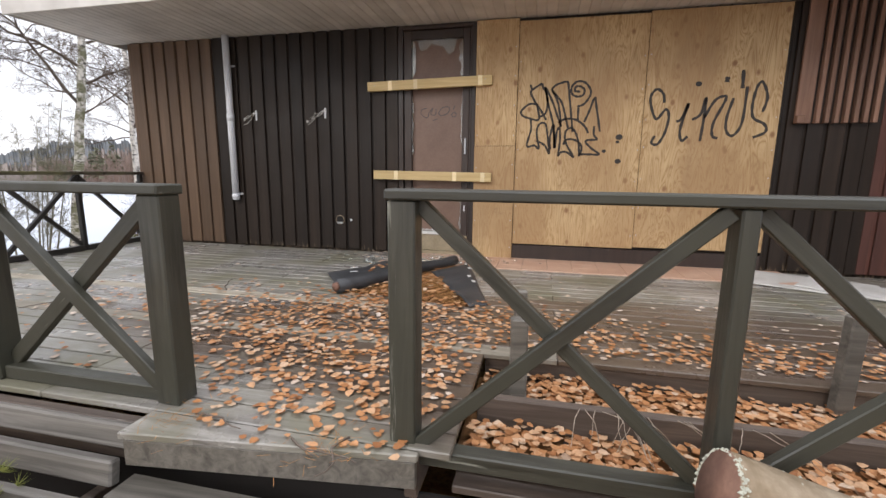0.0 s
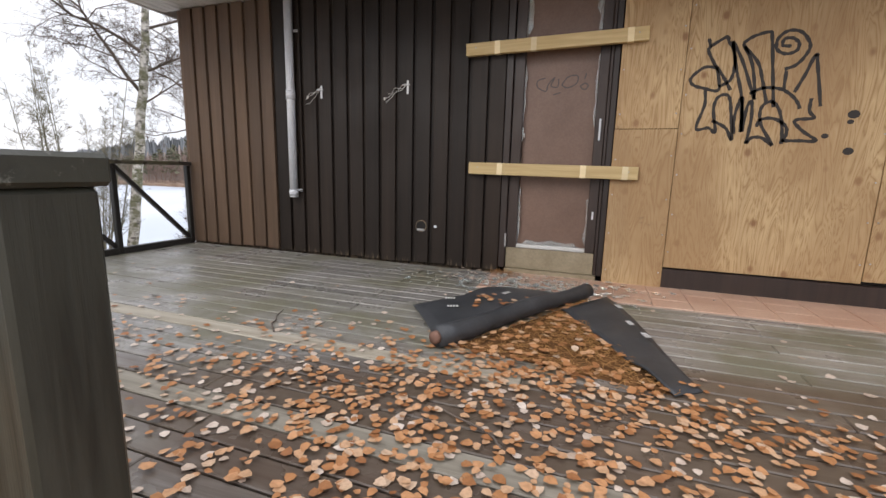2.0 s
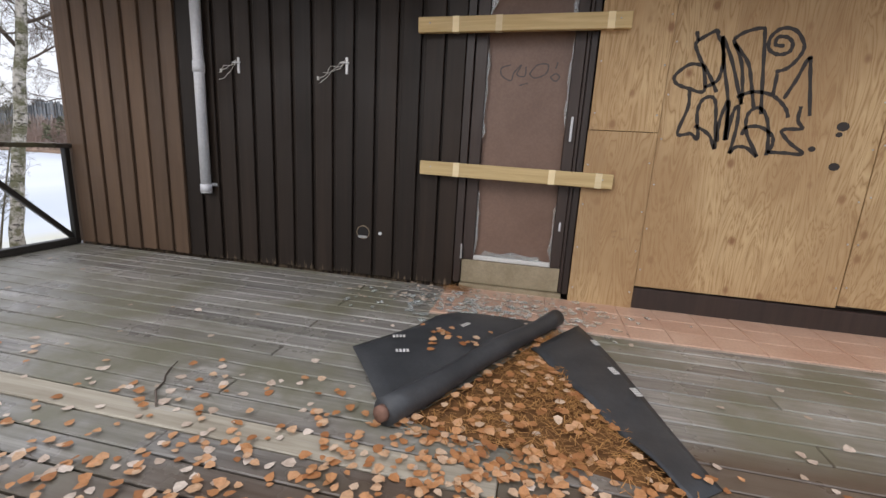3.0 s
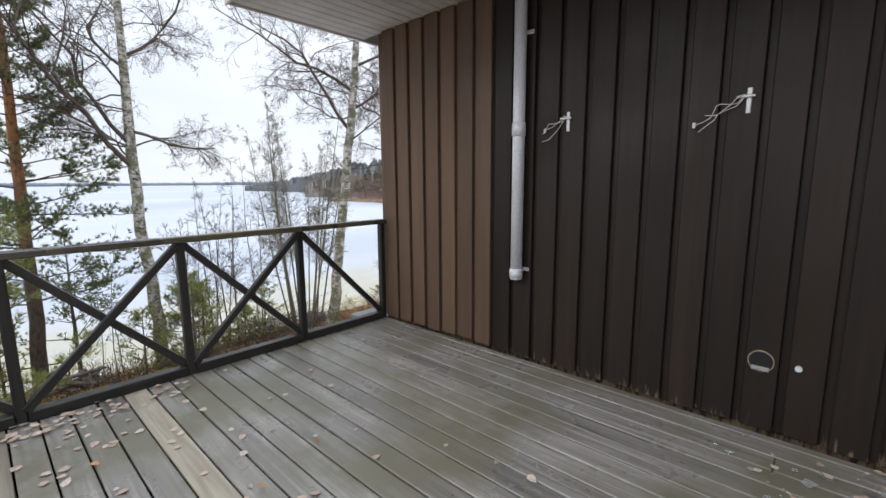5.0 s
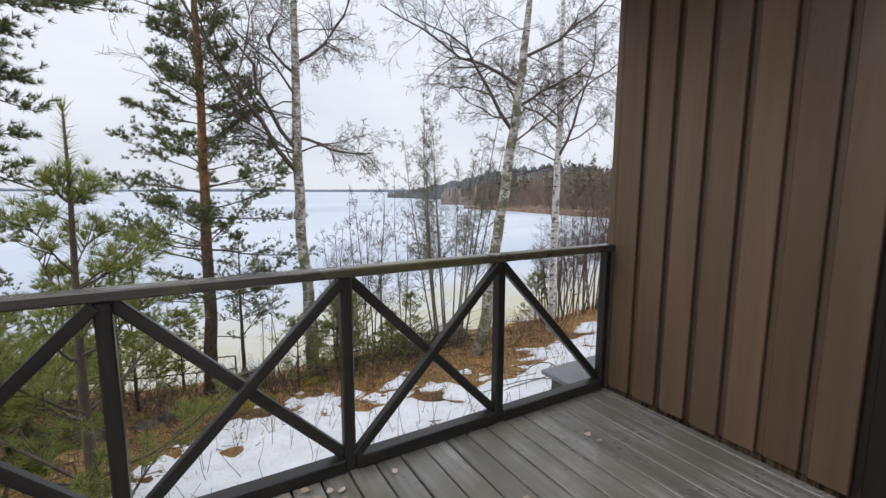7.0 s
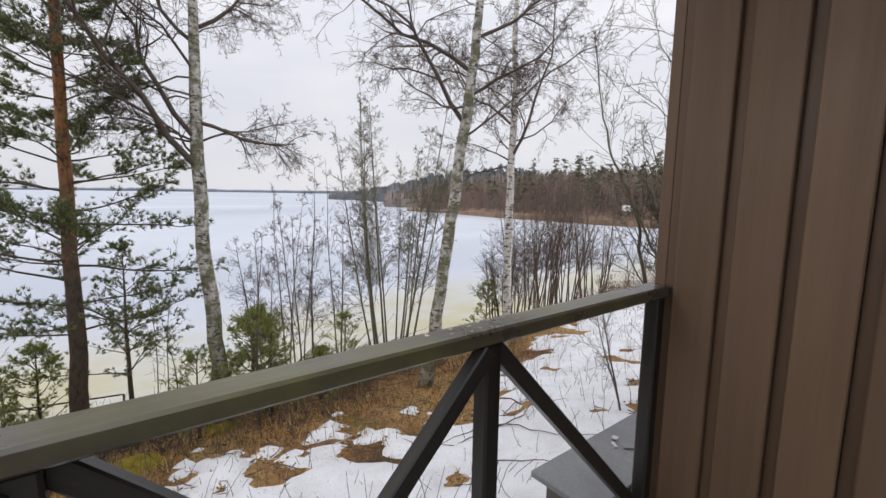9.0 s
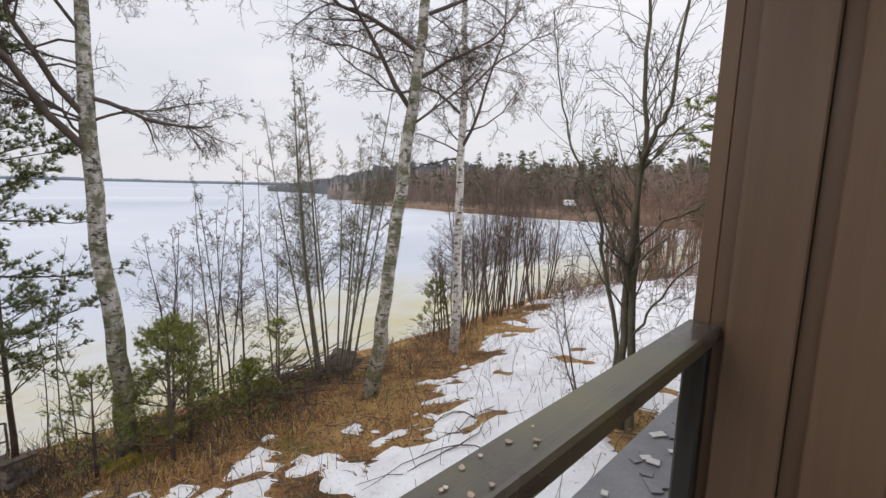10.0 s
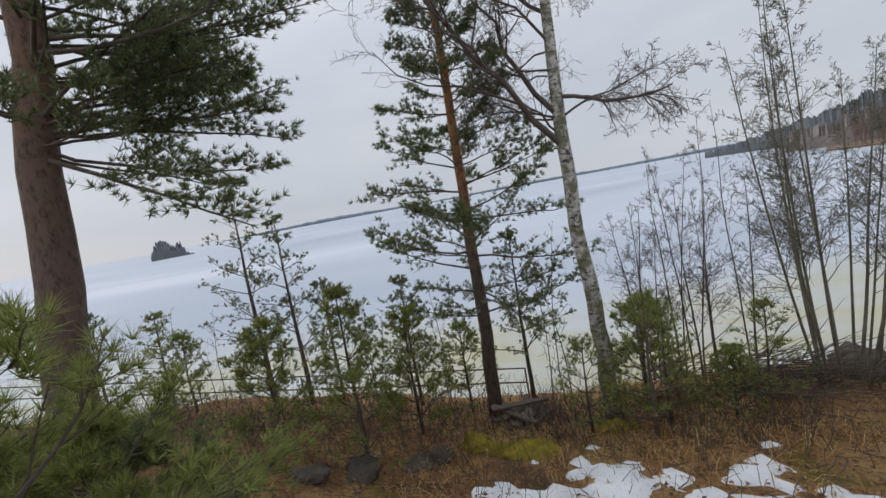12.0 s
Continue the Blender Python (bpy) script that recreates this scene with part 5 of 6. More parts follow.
wr = random.Random(77)
gz = ground_z(-12.7, 3.36)
pine("pine_tree", None, [(-12.7, 3.36, gz - 0.1), (-12.66, 3.42, -0.6), (-12.6, 3.46, 1.3), (-12.56, 3.5, 2.8), (-12.52, 3.5, 4.2), (-12.5, 3.5, 6.2)], [0.125, 0.10, 0.08, 0.066, 0.05, 0.016],
     whorls(wr, 0.20, 0.97, 20, 5, 1.75, 0.95, 0.0), 81, "slender Scots pine with an orange upper trunk", 0.08, 13, 0.0056, spray=6, sub=12)
gz = ground_z(-9.43, -0.64)
old = whorls(wr, 0.50, 0.95, 8, 5, 2.8, 0.4, 0.05)
for k in range(34):
    old.append((wr.uniform(0.44, 0.80), radians(wr.uniform(50, 175)), wr.uniform(1.6, 3.0), wr.uniform(-0.30, 0.12)))
pine("pine_tree", None, [(-9.43, -0.64, gz - 0.15), (-9.69, -0.43, 1.59), (-9.95, -0.36, 3.8), (-10.15, -0.3, 6.5)], [0.225, 0.187, 0.16, 0.08], old,
     82, "thick-trunked old pine with a dense dark crown", 0.09, 14, 0.0055, M_BIGPINEBARK, spray=7, sub=15)
# young pines
YOUNG = (("near the railing", -6.60, 2.66, 2.70, 0.80, 0.085, 0.0018, 22), ("in the undergrowth", -7.55, 1.95, 1.8, 0.95, 0.085, 0.0026, 22), ("in the undergrowth", -7.35, 1.05, 1.6, 0.95, 0.085, 0.0026, 22),
         ("in the undergrowth", -7.9, 1.5, 1.5, 0.95, 0.085, 0.0026, 24), ("in the undergrowth", -7.0, 1.45, 1.25, 0.8, 0.085, 0.0026, 24), ("below the terrace", -2.25, 1.25, 0.45, 0.28, 0.06, 0.0018, 24), ("on the bank", -13.79, -1.19, 4.5, 1.0, 0.07, 0.006, 12), ("on the bank", -13.88, -0.44, 3.95, 0.95, 0.07, 0.006, 12), ("on the bank", -14.2, 0.1, 2.6, 0.8, 0.07, 0.006, 12), ("on the bank", -13.6, -4.9, 2.3, 0.7, 0.07, 0.006, 11),
         ("on the bank", -13.9, -3.6, 2.1, 0.6, 0.07, 0.006, 11), ("on the slope", -11.39, 1.6, 2.2, 0.8, 0.07, 0.005, 14), ("on the slope", -11.9, 2.3, 1.9, 0.7, 0.07, 0.005, 14), ("on the slope", -10.9, 0.7, 1.6, 0.7, 0.07, 0.005, 14),
         ("on the bank", -13.6, 1.9, 2.5, 0.8, 0.07, 0.006, 12), ("on the bank", -13.5, 4.0, 3.1, 0.95, 0.07, 0.006, 12), ("on the slope", -11.04, 5.39, 1.75, 0.55, 0.07, 0.0034, 11), ("on the slope", -11.5, 5.7, 1.5, 0.6, 0.07, 0.0034, 11),
         ("on the slope", -11.5, 4.7, 1.2, 0.55, 0.07, 0.0034, 11), ("beside the alder", -11.9, 7.1, 1.35, 0.5, 0.07, 0.0034, 11), ("behind the birches", -13.4, 12.0, 1.5, 0.45, 0.06, 0.006, 12), ("on the slope", -11.3, 6.4, 0.8, 0.4, 0.06, 0.0045, 12),
         ("on the slope", -10.7, 1.9, 1.1, 0.6, 0.07, 0.0034, 11), ("on the bank", -13.2, 2.9, 1.6, 0.7, 0.07, 0.006, 12), ("on the bank", -13.1, -2.4, 1.5, 0.6, 0.07, 0.006, 12), ("on the slope", -12.1, 5.6, 1.6, 0.7, 0.07, 0.005, 14))
for k, (where, x, y, h, w, nl, nw, per) in enumerate(YOUNG):
    z = ground_z(x, y)
    near = x > -8 and h > 0.6
    pine("young_pine", None, [(x, y, z - 0.05), (x + 0.02, y, z + h * 0.5), (x + 0.03 * (k % 3 - 1), y + 0.03, z + h)], [0.012 + 0.011 * h, 0.007 + 0.006 * h, 0.005],
         whorls(wr, 0.16 if h < 3 else 0.3, 0.82 if near else 0.94, 6 if near or nw < 0.004 else 7, 4 if near or nw < 0.004 else 5, w, 0.5 if near else 0.7, 0.3), 90 + k, "small green young pine " + where, nl, per, nw, M_TWIG, M_PINE_YOUNG if (h < 2.3 and not near) or k in (0, 1) else M_PINE, spray=5 if near else 4, sub=(9 if k == 0 else 14) if near else (10 if nw == 0.005 else 5), leader=near)

# fence by the shore
fence = thing("fence", "thin rusty pipe fence along the bank", "fence")
ft = [(-14.4, y, -1.62 - 0.088 * (y + 6)) for y in (-9.0, -6.0, -3.4, -0.9, 1.5, 3.9)]
for k in range(len(ft)):
    tb = Tubes()
    tb.add([(ft[k][0], ft[k][1], ground_z(ft[k][0], ft[k][1]) - 0.1), ft[k]], [0.018, 0.018], 6)
    part("post", tb.mesh("post", M_TWIG), None, fence)
    if k:
        for dz in (0.0, -0.30):
            tb = Tubes()
            tb.add([Vector(ft[k - 1]) + Vector((0, 0, dz)), Vector(ft[k]) + Vector((0, 0, dz))], [0.015, 0.015], 6)
            part("rail", tb.mesh("rail", M_TWIG), None, fence)


def rock(x, y, s, mat, name="rock", label="grey rock half sunk in the slope", seed=0):
    bm = bmesh.new()
    bmesh.ops.create_icosphere(bm, subdivisions=3, radius=1.0)
    for q in bm.verts:
        k = 1 + 0.55 * noise.noise(q.co * 1.3 + Vector((seed, 0, 0))) + 0.24 * noise.noise(q.co * 4 + Vector((0, seed, 0)))
        q.co = Vector((q.co.x * s[0], q.co.y * s[1], q.co.z * s[2])) * k
    for fc in bm.faces:
        fc.smooth = True
    ob = new(name, finish(name, bm, mat))
    ob.location = (x, y, ground_z(x, y) + s[2] * 0.02)
    return tagged(ob, label, name.replace("_", " "))


for k, (x, y, s) in enumerate(((-10.3, 1.9, (0.30, 0.20, 0.06)), (-10.0, 1.4, (0.18, 0.30, 0.055)), (-10.7, 2.5, (0.26, 0.2, 0.06)), (-12.9, 8.9, (0.45, 0.4, 0.22)), (-13.6, 9.3, (0.4, 0.4, 0.2)), (-11.0, 2.7, (0.2, 0.2, 0.12)))):
    rock(x, y, s, M_ROCK, seed=k * 3)
for k, (x, y, s) in enumerate(((-11.35, 3.12, (0.20, 0.18, 0.2)), (-10.9, 3.9, (0.24, 0.36, 0.10)), (-11.1, 3.45, (0.18, 0.25, 0.10)), (-11.5, 5.0, (0.2, 0.25, 0.1)))):
    rock(x, y, s, M_MOSS, "moss_cushion", "yellow-green moss cushion on the slope", k * 5 + 1)
crate = thing("timber_pile", "dark rotten timber remains beside the pine", "timber")
for k in range(9):
    a = wr.uniform(0, 180)
    zc = ground_z(-12.0, 3.8) + 0.06 + 0.055 * (k // 2)
    part("plank", bevel_box((wr.uniform(0.5, 0.9), 0.11, 0.035), 0.006), M_TWIG, crate, "", pose(-12.0 + wr.uniform(-0.15, 0.15), 3.8 + wr.uniform(-0.2, 0.2), zc, wr.uniform(-7, 7), wr.uniform(-7, 7), a))
# fallen twigs on the snow and a brush heap by the alder
r = random.Random(14)
for k, (x, y, ln, n) in enumerate(((-8.0, 7.2, 1.2, 4), (-8.4, 7.9, 1.1, 3), (-7.6, 6.6, 0.8, 2))):
    t = thing("fallen_branch", "dark fallen branch lying on the snow", "branch")
    tb = Tubes()
    for j in range(n):
        a = r.uniform(0, 6.28)
        p = Vector((x, y, 0))
        pts = []
        for i in range(8):
            pts.append((p.x, p.y, snow_z(p.x, p.y) + 0.02))
            a += r.gauss(0, 0.35)
            p += Vector((math.cos(a), math.sin(a), 0)) * ln / 8
        tb.add(pts, [0.007 * (1 - 0.09 * i) for i in range(8)], 5)
    part("branch", tb.mesh("branch", M_TWIG), None, t)
heap = Tubes()
for k in range(170):
    x, y = r.gauss(-12.6, 0.5), r.gauss(7.2, 0.7)
    z = ground_z(x, y)
    d = Vector((r.gauss(0, 0.35), r.gauss(1, 0.4), r.gauss(0.05, 0.13)))
    heap.add(curve_pts((x, y, z + r.uniform(0.02, 0.45)), d, r.uniform(0.7, 1.8), 4, r, 0.08, -0.03), [0.010, 0.008, 0.006, 0.004, 0.003], 4)
tagged(new("brush_heap", heap.mesh("brush_heap", M_TWIG)), "heap of cut twigs and branches beside the alder", "brush heap", kind="stuff")
bone = thing("bleached_branch", "bleached bare branch in the undergrowth", "branch")
tb = Tubes()
zb = ground_z(-8.2, 0.1)
tb.add([(-8.3, -0.15, zb + 0.02), (-8.25, 0.0, zb + 0.12), (-8.3, 0.15, zb + 0.28), (-8.2, 0.25, zb + 0.42)], [0.025, 0.024, 0.02, 0.014], 7)
tb.add([(-8.25, 0.0, zb + 0.12), (-8.1, 0.2, zb + 0.16), (-7.95, 0.4, zb + 0.10)], [0.02, 0.016, 0.01], 7)
part("wood", tb.mesh("wood", M_PAPER), None, bone)

# dry grass, heather stalks and low twigs
gv, gf = [], []
for k in range(21000):
    x, y = r.uniform(-14.5, -6.2), r.uniform(-5.0, 20.0)
    if r.random() < 0.45:
        x, y = r.gauss(snow_edge(y) - 0.6, 0.8), y
    if x > -6.1 or noise.noise((x * 0.8, y * 0.8, 11.0)) < -0.12:
        continue
    z = ground_z(x, y)
    if snow_z(x, y) > z + 0.015 and r.random() < (0.55 if noise.noise((x * 1.7, y * 1.7, 5.0)) > 0.28 else 0.97):
        continue
    h = r.uniform(0.06, 0.24)
    lean_v = Vector((r.gauss(0, 0.6), r.gauss(0, 0.6), 1)).normalized() * h
    s = Vector((r.gauss(0, 1), r.gauss(0, 1), 0)).normalized() * 0.006
    b = len(gv)
    p = Vector((x, y, z - 0.01))
    gv += [p + s, p - s, p + lean_v * 0.6 - s * 0.7, p + lean_v * 0.6 + s * 0.7, p + lean_v * 1.0 + Vector((lean_v.x, lean_v.y, -0.3 * h))]
    gf += [(b, b + 1, b + 2, b + 3), (b + 3, b + 2, b + 4)]
tagged(new("dry_grass", mesh_of("dry_grass", gv, gf, M_GRASS)), "flattened brown dry grass on the slope", "grass", kind="stuff")
tb = Tubes()
for k in range(2200):
    x, y = r.uniform(-13, -6.3), r.uniform(-4, 19)
    z = ground_z(x, y)
    tb.add(curve_pts((x, y, z), (r.gauss(0, 0.3), r.gauss(0, 0.3), 1), r.uniform(0.12, 0.5), 3, r, 0.15, 0), [0.004, 0.0032, 0.0026, 0.002], 3, cap=False)
tagged(new("dry_stalks", tb.mesh("dry_stalks", M_TWIG)), "thin dead stalks sticking out of grass and snow", "plants", kind="stuff")

# brown leaves, bark crumbs and short sticks on the forest floor
lv, lf = [], []
for k in range(15000):
    x, y = r.uniform(-13.0, -6.3), r.uniform(-4.5, 11.5)
    if noise.noise((x * 0.7, y * 0.7, 21.0)) < -0.2 or snow_z(x, y) > ground_z(x, y) + 0.01:
        continue
    z, e = ground_z(x, y) + r.uniform(0.004, 0.03), r.uniform(0.014, 0.034)
    a, b = r.uniform(0, 6.283), len(lv)
    for q in range(4):
        lv.append((x + e * math.cos(a + q * 1.571) * (1.0 if q % 2 else 0.55), y + e * math.sin(a + q * 1.571) * (1.0 if q % 2 else 0.55), z + r.uniform(0, 0.018)))
    lf += [(b, b + 1, b + 2), (b, b + 2, b + 3)]
tagged(new("forest_litter", mesh_of("forest_litter", lv, lf, M_FLOORLEAF)), "rotting brown leaves and bark crumbs on the slope", "litter", kind="stuff")
tb = Tubes()
for k in range(1100):
    x, y = r.uniform(-13.0, -6.5), r.uniform(-4.5, 10.0)
    a, ln = r.uniform(0, 6.283), r.uniform(0.12, 0.6)
    pts = []
    for q in range(4):
        pts.append((x, y, ground_z(x, y) + 0.012 + 0.03 * r.random()))
        a += r.gauss(0, 0.25)
        x, y = x + math.cos(a) * ln / 3, y + math.sin(a) * ln / 3
    tb.add(pts, [0.006, 0.005, 0.004, 0.002], 4)
tagged(new("fallen_sticks", tb.mesh("fallen_sticks", M_TWIG)), "thin dead sticks lying on the slope", "sticks", kind="stuff")
# heather and blueberry twigs in the undergrowth along the bank
tb = Tubes()
for k in range(1500):
    x, y = r.gauss(-11.9, 0.9), r.uniform(-5.0, 7.4)
    z = ground_z(x, y)
    for q in range(2):
        tb.add(curve_pts((x, y, z - 0.02), (r.gauss(0, 0.4), r.gauss(0, 0.4), 1), r.uniform(0.18, 0.75), 4, r, 0.16, 0), [0.0045, 0.004, 0.003, 0.0025, 0.002], 3, cap=False)
tagged(new("undergrowth_twigs", tb.mesh("undergrowth_twigs", M_TWIG)), "thin dark bare undergrowth along the bank", "undergrowth", kind="stuff")

# ---- far shores ----


def hazed_material(name, a, b, haze, amount):
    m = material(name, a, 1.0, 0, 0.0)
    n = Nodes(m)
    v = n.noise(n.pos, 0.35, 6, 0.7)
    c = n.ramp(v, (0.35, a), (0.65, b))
    # Aerial haze is painted in: the wood colour is mixed towards a haze tint.
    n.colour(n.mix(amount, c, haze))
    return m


M_FAR = hazed_material("far_forest", (0.07, 0.085, 0.085), (0.12, 0.125, 0.125), (0.30, 0.36, 0.44), 0.5)
M_HILL = hazed_material("hill_forest", (0.06, 0.065, 0.06), (0.12, 0.11, 0.10), (0.24, 0.26, 0.29), 0.4)
# Cove woods get less painted haze in their colour than the far shores.
M_COVE = hazed_material("cove_forest", (0.11, 0.12, 0.075), (0.19, 0.185, 0.115), (0.20, 0.18, 0.17), 0.2)
M_COVEWOOD = hazed_material("cove_wood_far", (0.15, 0.115, 0.092), (0.26, 0.20, 0.165), (0.32, 0.31, 0.31), 0.35)
M_COVESHORE = mottled("cove_shore", (0.19, 0.12, 0.08), (0.30, 0.21, 0.15), 0.5, 0.95)
M_COVEBARE = hazed_material("cove_bare_wood", (0.18, 0.115, 0.086), (0.30, 0.205, 0.155), (0.30, 0.28, 0.28), 0.25)
EYE_AT = Vector((-5.6, 4.2, 0))


def ridge(name, az0, az1, dist, heights, mat, label, step=0.12, jag=0.6, seed=1, depth=40):
    """A wooded shore seen across the lake; bearings are degrees left of +y."""
    r = random.Random(seed)
    n = int(abs(az1 - az0) / step)
    v, f = [], []
    for i in range(n + 1):
        u = i / n
        a = radians(az0 + (az1 - az0) * u)
        d = float(np.interp(u, np.linspace(0, 1, len(dist)), dist))
        h = float(np.interp(u, np.linspace(0, 1, len(heights)), heights))
        w = Vector((-math.sin(a), math.cos(a), 0))
        p = EYE_AT + w * d
        hh = h * (1 + 0.25 * noise.noise((u * 30, seed, 0))) + r.uniform(-jag, jag)
        v += [(p.x, p.y, LAKE_Z - 0.3), (p.x, p.y, LAKE_Z + max(0.3, hh * 0.55)), (p.x + w.x * depth * 0.3, p.y + w.y * depth * 0.3, LAKE_Z + max(0.4, hh)), (p.x + w.x * depth, p.y + w.y * depth, LAKE_Z)]
    for i in range(n):
        b = i * 4
        f += [(b, b + 1, b + 5, b + 4), (b + 1, b + 2, b + 6, b + 5), (b + 2, b + 3, b + 7, b + 6)]
    return tagged(new(name, mesh_of(name, v, f, mat)), label, "far shore", kind="structure")


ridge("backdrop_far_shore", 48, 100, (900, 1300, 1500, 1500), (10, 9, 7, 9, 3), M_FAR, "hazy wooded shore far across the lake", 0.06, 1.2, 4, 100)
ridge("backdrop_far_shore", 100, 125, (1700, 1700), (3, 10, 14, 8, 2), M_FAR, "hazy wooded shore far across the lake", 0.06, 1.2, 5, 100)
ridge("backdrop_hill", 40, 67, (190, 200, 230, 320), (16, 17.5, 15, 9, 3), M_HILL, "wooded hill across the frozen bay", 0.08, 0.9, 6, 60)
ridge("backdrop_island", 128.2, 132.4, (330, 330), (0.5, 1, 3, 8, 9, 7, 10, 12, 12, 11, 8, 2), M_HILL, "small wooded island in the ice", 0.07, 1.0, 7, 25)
ridge("backdrop_cove_shore", -4, 57, (58, 68, 76, 82, 96, 128), (3.2, 2.8, 2.4, 2.2, 1.9, 1.6, 0.3), M_COVESHORE, "brown shore of the cove", 0.5, 0.1, 8, 40)

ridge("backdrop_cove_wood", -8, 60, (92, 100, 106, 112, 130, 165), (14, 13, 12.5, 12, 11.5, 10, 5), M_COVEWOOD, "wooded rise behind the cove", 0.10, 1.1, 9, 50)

# trees of the cove: bare stems and dark conifers, far off
tb, cv, cf = Tubes(), [], []
fr = random.Random(33)
for k in range(1150):
    az = fr.uniform(-3, 55)
    u = (az + 4) / 61
    back = fr.random() ** 1.3 * 26
    d = float(np.interp(u, (0, 0.2, 0.4, 0.6, 0.8, 1), (58, 68, 76, 82, 96, 128))) + 2.5 + back
    a = radians(az)
    p = EYE_AT + Vector((-math.sin(a), math.cos(a), 0)) * d
    z = LAKE_Z + 1.4 + 0.10 * back
    h = fr.uniform(5.0, 8.6) * (1.0 if az < 45 else 1.0 - 0.05 * (az - 45))
    if fr.random() < 0.085:
        h *= 1.3
        w = h * fr.uniform(0.10, 0.19)
        for lay in range(110):
            t = 0.25 + 0.75 * fr.random()
            rr = w * (1.05 - t ** 1.7) * math.sqrt(fr.random()) * 1.5
            an = fr.uniform(0, 6.283)
            c = Vector((p.x + rr * math.cos(an), p.y + rr * math.sin(an), z + h * t - 0.25 * rr))
            o = len(cv)
            for q in range(3):
                cv.append(c + Vector((fr.gauss(0, 0.38), fr.gauss(0, 0.38), fr.gauss(0, 0.22))))
            cf.append((o, o + 1, o + 2))
        tb.add([(p.x, p.y, z - 1), (p.x, p.y, z + h * 0.9)], [0.09, 0.03], 4, cap=False)
    else:
        pts = curve_pts((p.x, p.y, z - 1), (fr.gauss(0, 0.05), fr.gauss(0, 0.05), 1), h * 1.02, 5, fr, 0.03, 0)
        tb.add(pts, [0.085, 0.075, 0.06, 0.05, 0.035, 0.015], 4, cap=False)
        for j in range(16):
            q, e = at_line(pts, fr.uniform(0.3, 1.0))
            limb(tb, q, side_way(e, fr, fr.uniform(0.4, 0.9)), fr.uniform(0.7, 1.7), 0.03, fr, 1, (0, 3), 0.03, 0.12, 0.03)
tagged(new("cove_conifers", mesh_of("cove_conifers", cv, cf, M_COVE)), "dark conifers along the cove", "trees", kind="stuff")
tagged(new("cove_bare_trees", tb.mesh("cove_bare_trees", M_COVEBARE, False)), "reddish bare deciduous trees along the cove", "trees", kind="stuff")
tb = Tubes()
for k in range(230):
    az = fr.uniform(1, 24)
    d = fr.uniform(21, 46)
    a = radians(az)
    p = EYE_AT + Vector((-math.sin(a), math.cos(a), 0)) * d
    if p.x < -13.5 + 0.0 * d and p.y < 24:
        continue
    z = max(ground_z(p.x, p.y), LAKE_Z + 0.2)
    h = fr.uniform(2.5, 6.5)
    pts = curve_pts((p.x, p.y, z - 0.1), (fr.gauss(0, 0.08), fr.gauss(0, 0.08), 1), h, 6, fr, 0.05, 0.01)
    tb.add(pts, [0.045, 0.04, 0.034, 0.028, 0.02, 0.014, 0.006], 4, cap=False)
    for j in range(18):
        q, e = at_line(pts, fr.uniform(0.2, 1.0))
        limb(tb, q, side_way(e, fr, fr.uniform(0.4, 0.9)), fr.uniform(0.5, 1.3), 0.014, fr, 1, (0, 4), 0.03, 0.13, 0.02)
tagged(new("thicket", tb.mesh("thicket", M_TWIGRED, False)), "thicket of thin bare trees beyond the snow", "trees", kind="stuff")
# taller pines behind the snow at the end of the plot
for k, (x, y, h, w, low) in enumerate(((-8.9, 25.6, 13.0, 3.2, 0.38), (-10.6, 34.0, 8.5, 2.0, 0.35), (-6.2, 29.0, 11.0, 2.6, 0.35), (-13.6, 41.0, 9.5, 2.2, 0.4))):
    z = ground_z(x, y)
    pine("pine_tree", None, [(x, y, z - 0.2), (x, y, z + h * 0.5), (x + 0.1, y, z + h)], [0.17, 0.12, 0.03], whorls(wr, low, 0.97, 12, 6, w, 0.55, 0.1), 130 + k,
         "bushy pine beyond the snow field", 0.15, 10, 0.017, needle_mat=M_PINE_YOUNG if k == 0 else M_PINE, spray=6, sub=10)
van = thing("parked_van", "white van parked far away on the cove shore", "van")
a = radians(29)
p = EYE_AT + Vector((-math.sin(a), math.cos(a), 0)) * 80.5
at_van = Matrix.Translation((p.x, p.y, LAKE_Z + 2.5)) @ pose(0, 0, 0, 0, 0, -35) @ Matrix.Scale(0.72, 4)
part("body", bevel_box((3.0, 1.7, 1.35), 0.18, (-0.3, 0, 0.85)), M_PAPER, van, "", at_van)
part("bonnet", bevel_box((1.1, 1.65, 0.6), 0.15, (1.6, 0, 0.5)), M_PAPER, van, "", at_van)
for sy in (-0.853, 0.853):
    part("window", bevel_box((0.8, 0.02, 0.42), 0.004, (0.7, sy, 1.15)), M_DARK, van, "dark side window", at_van)
for sx in (-1.2, 1.3):
    for sy in (-0.75, 0.75):
        part("wheel", cylinder(0.32, 0.2, 14), M_RUBBER, van, "", at_van @ Matrix.Translation((sx, sy, 0.3)) @ pose(0, 0, 0, 90, 0, 0))

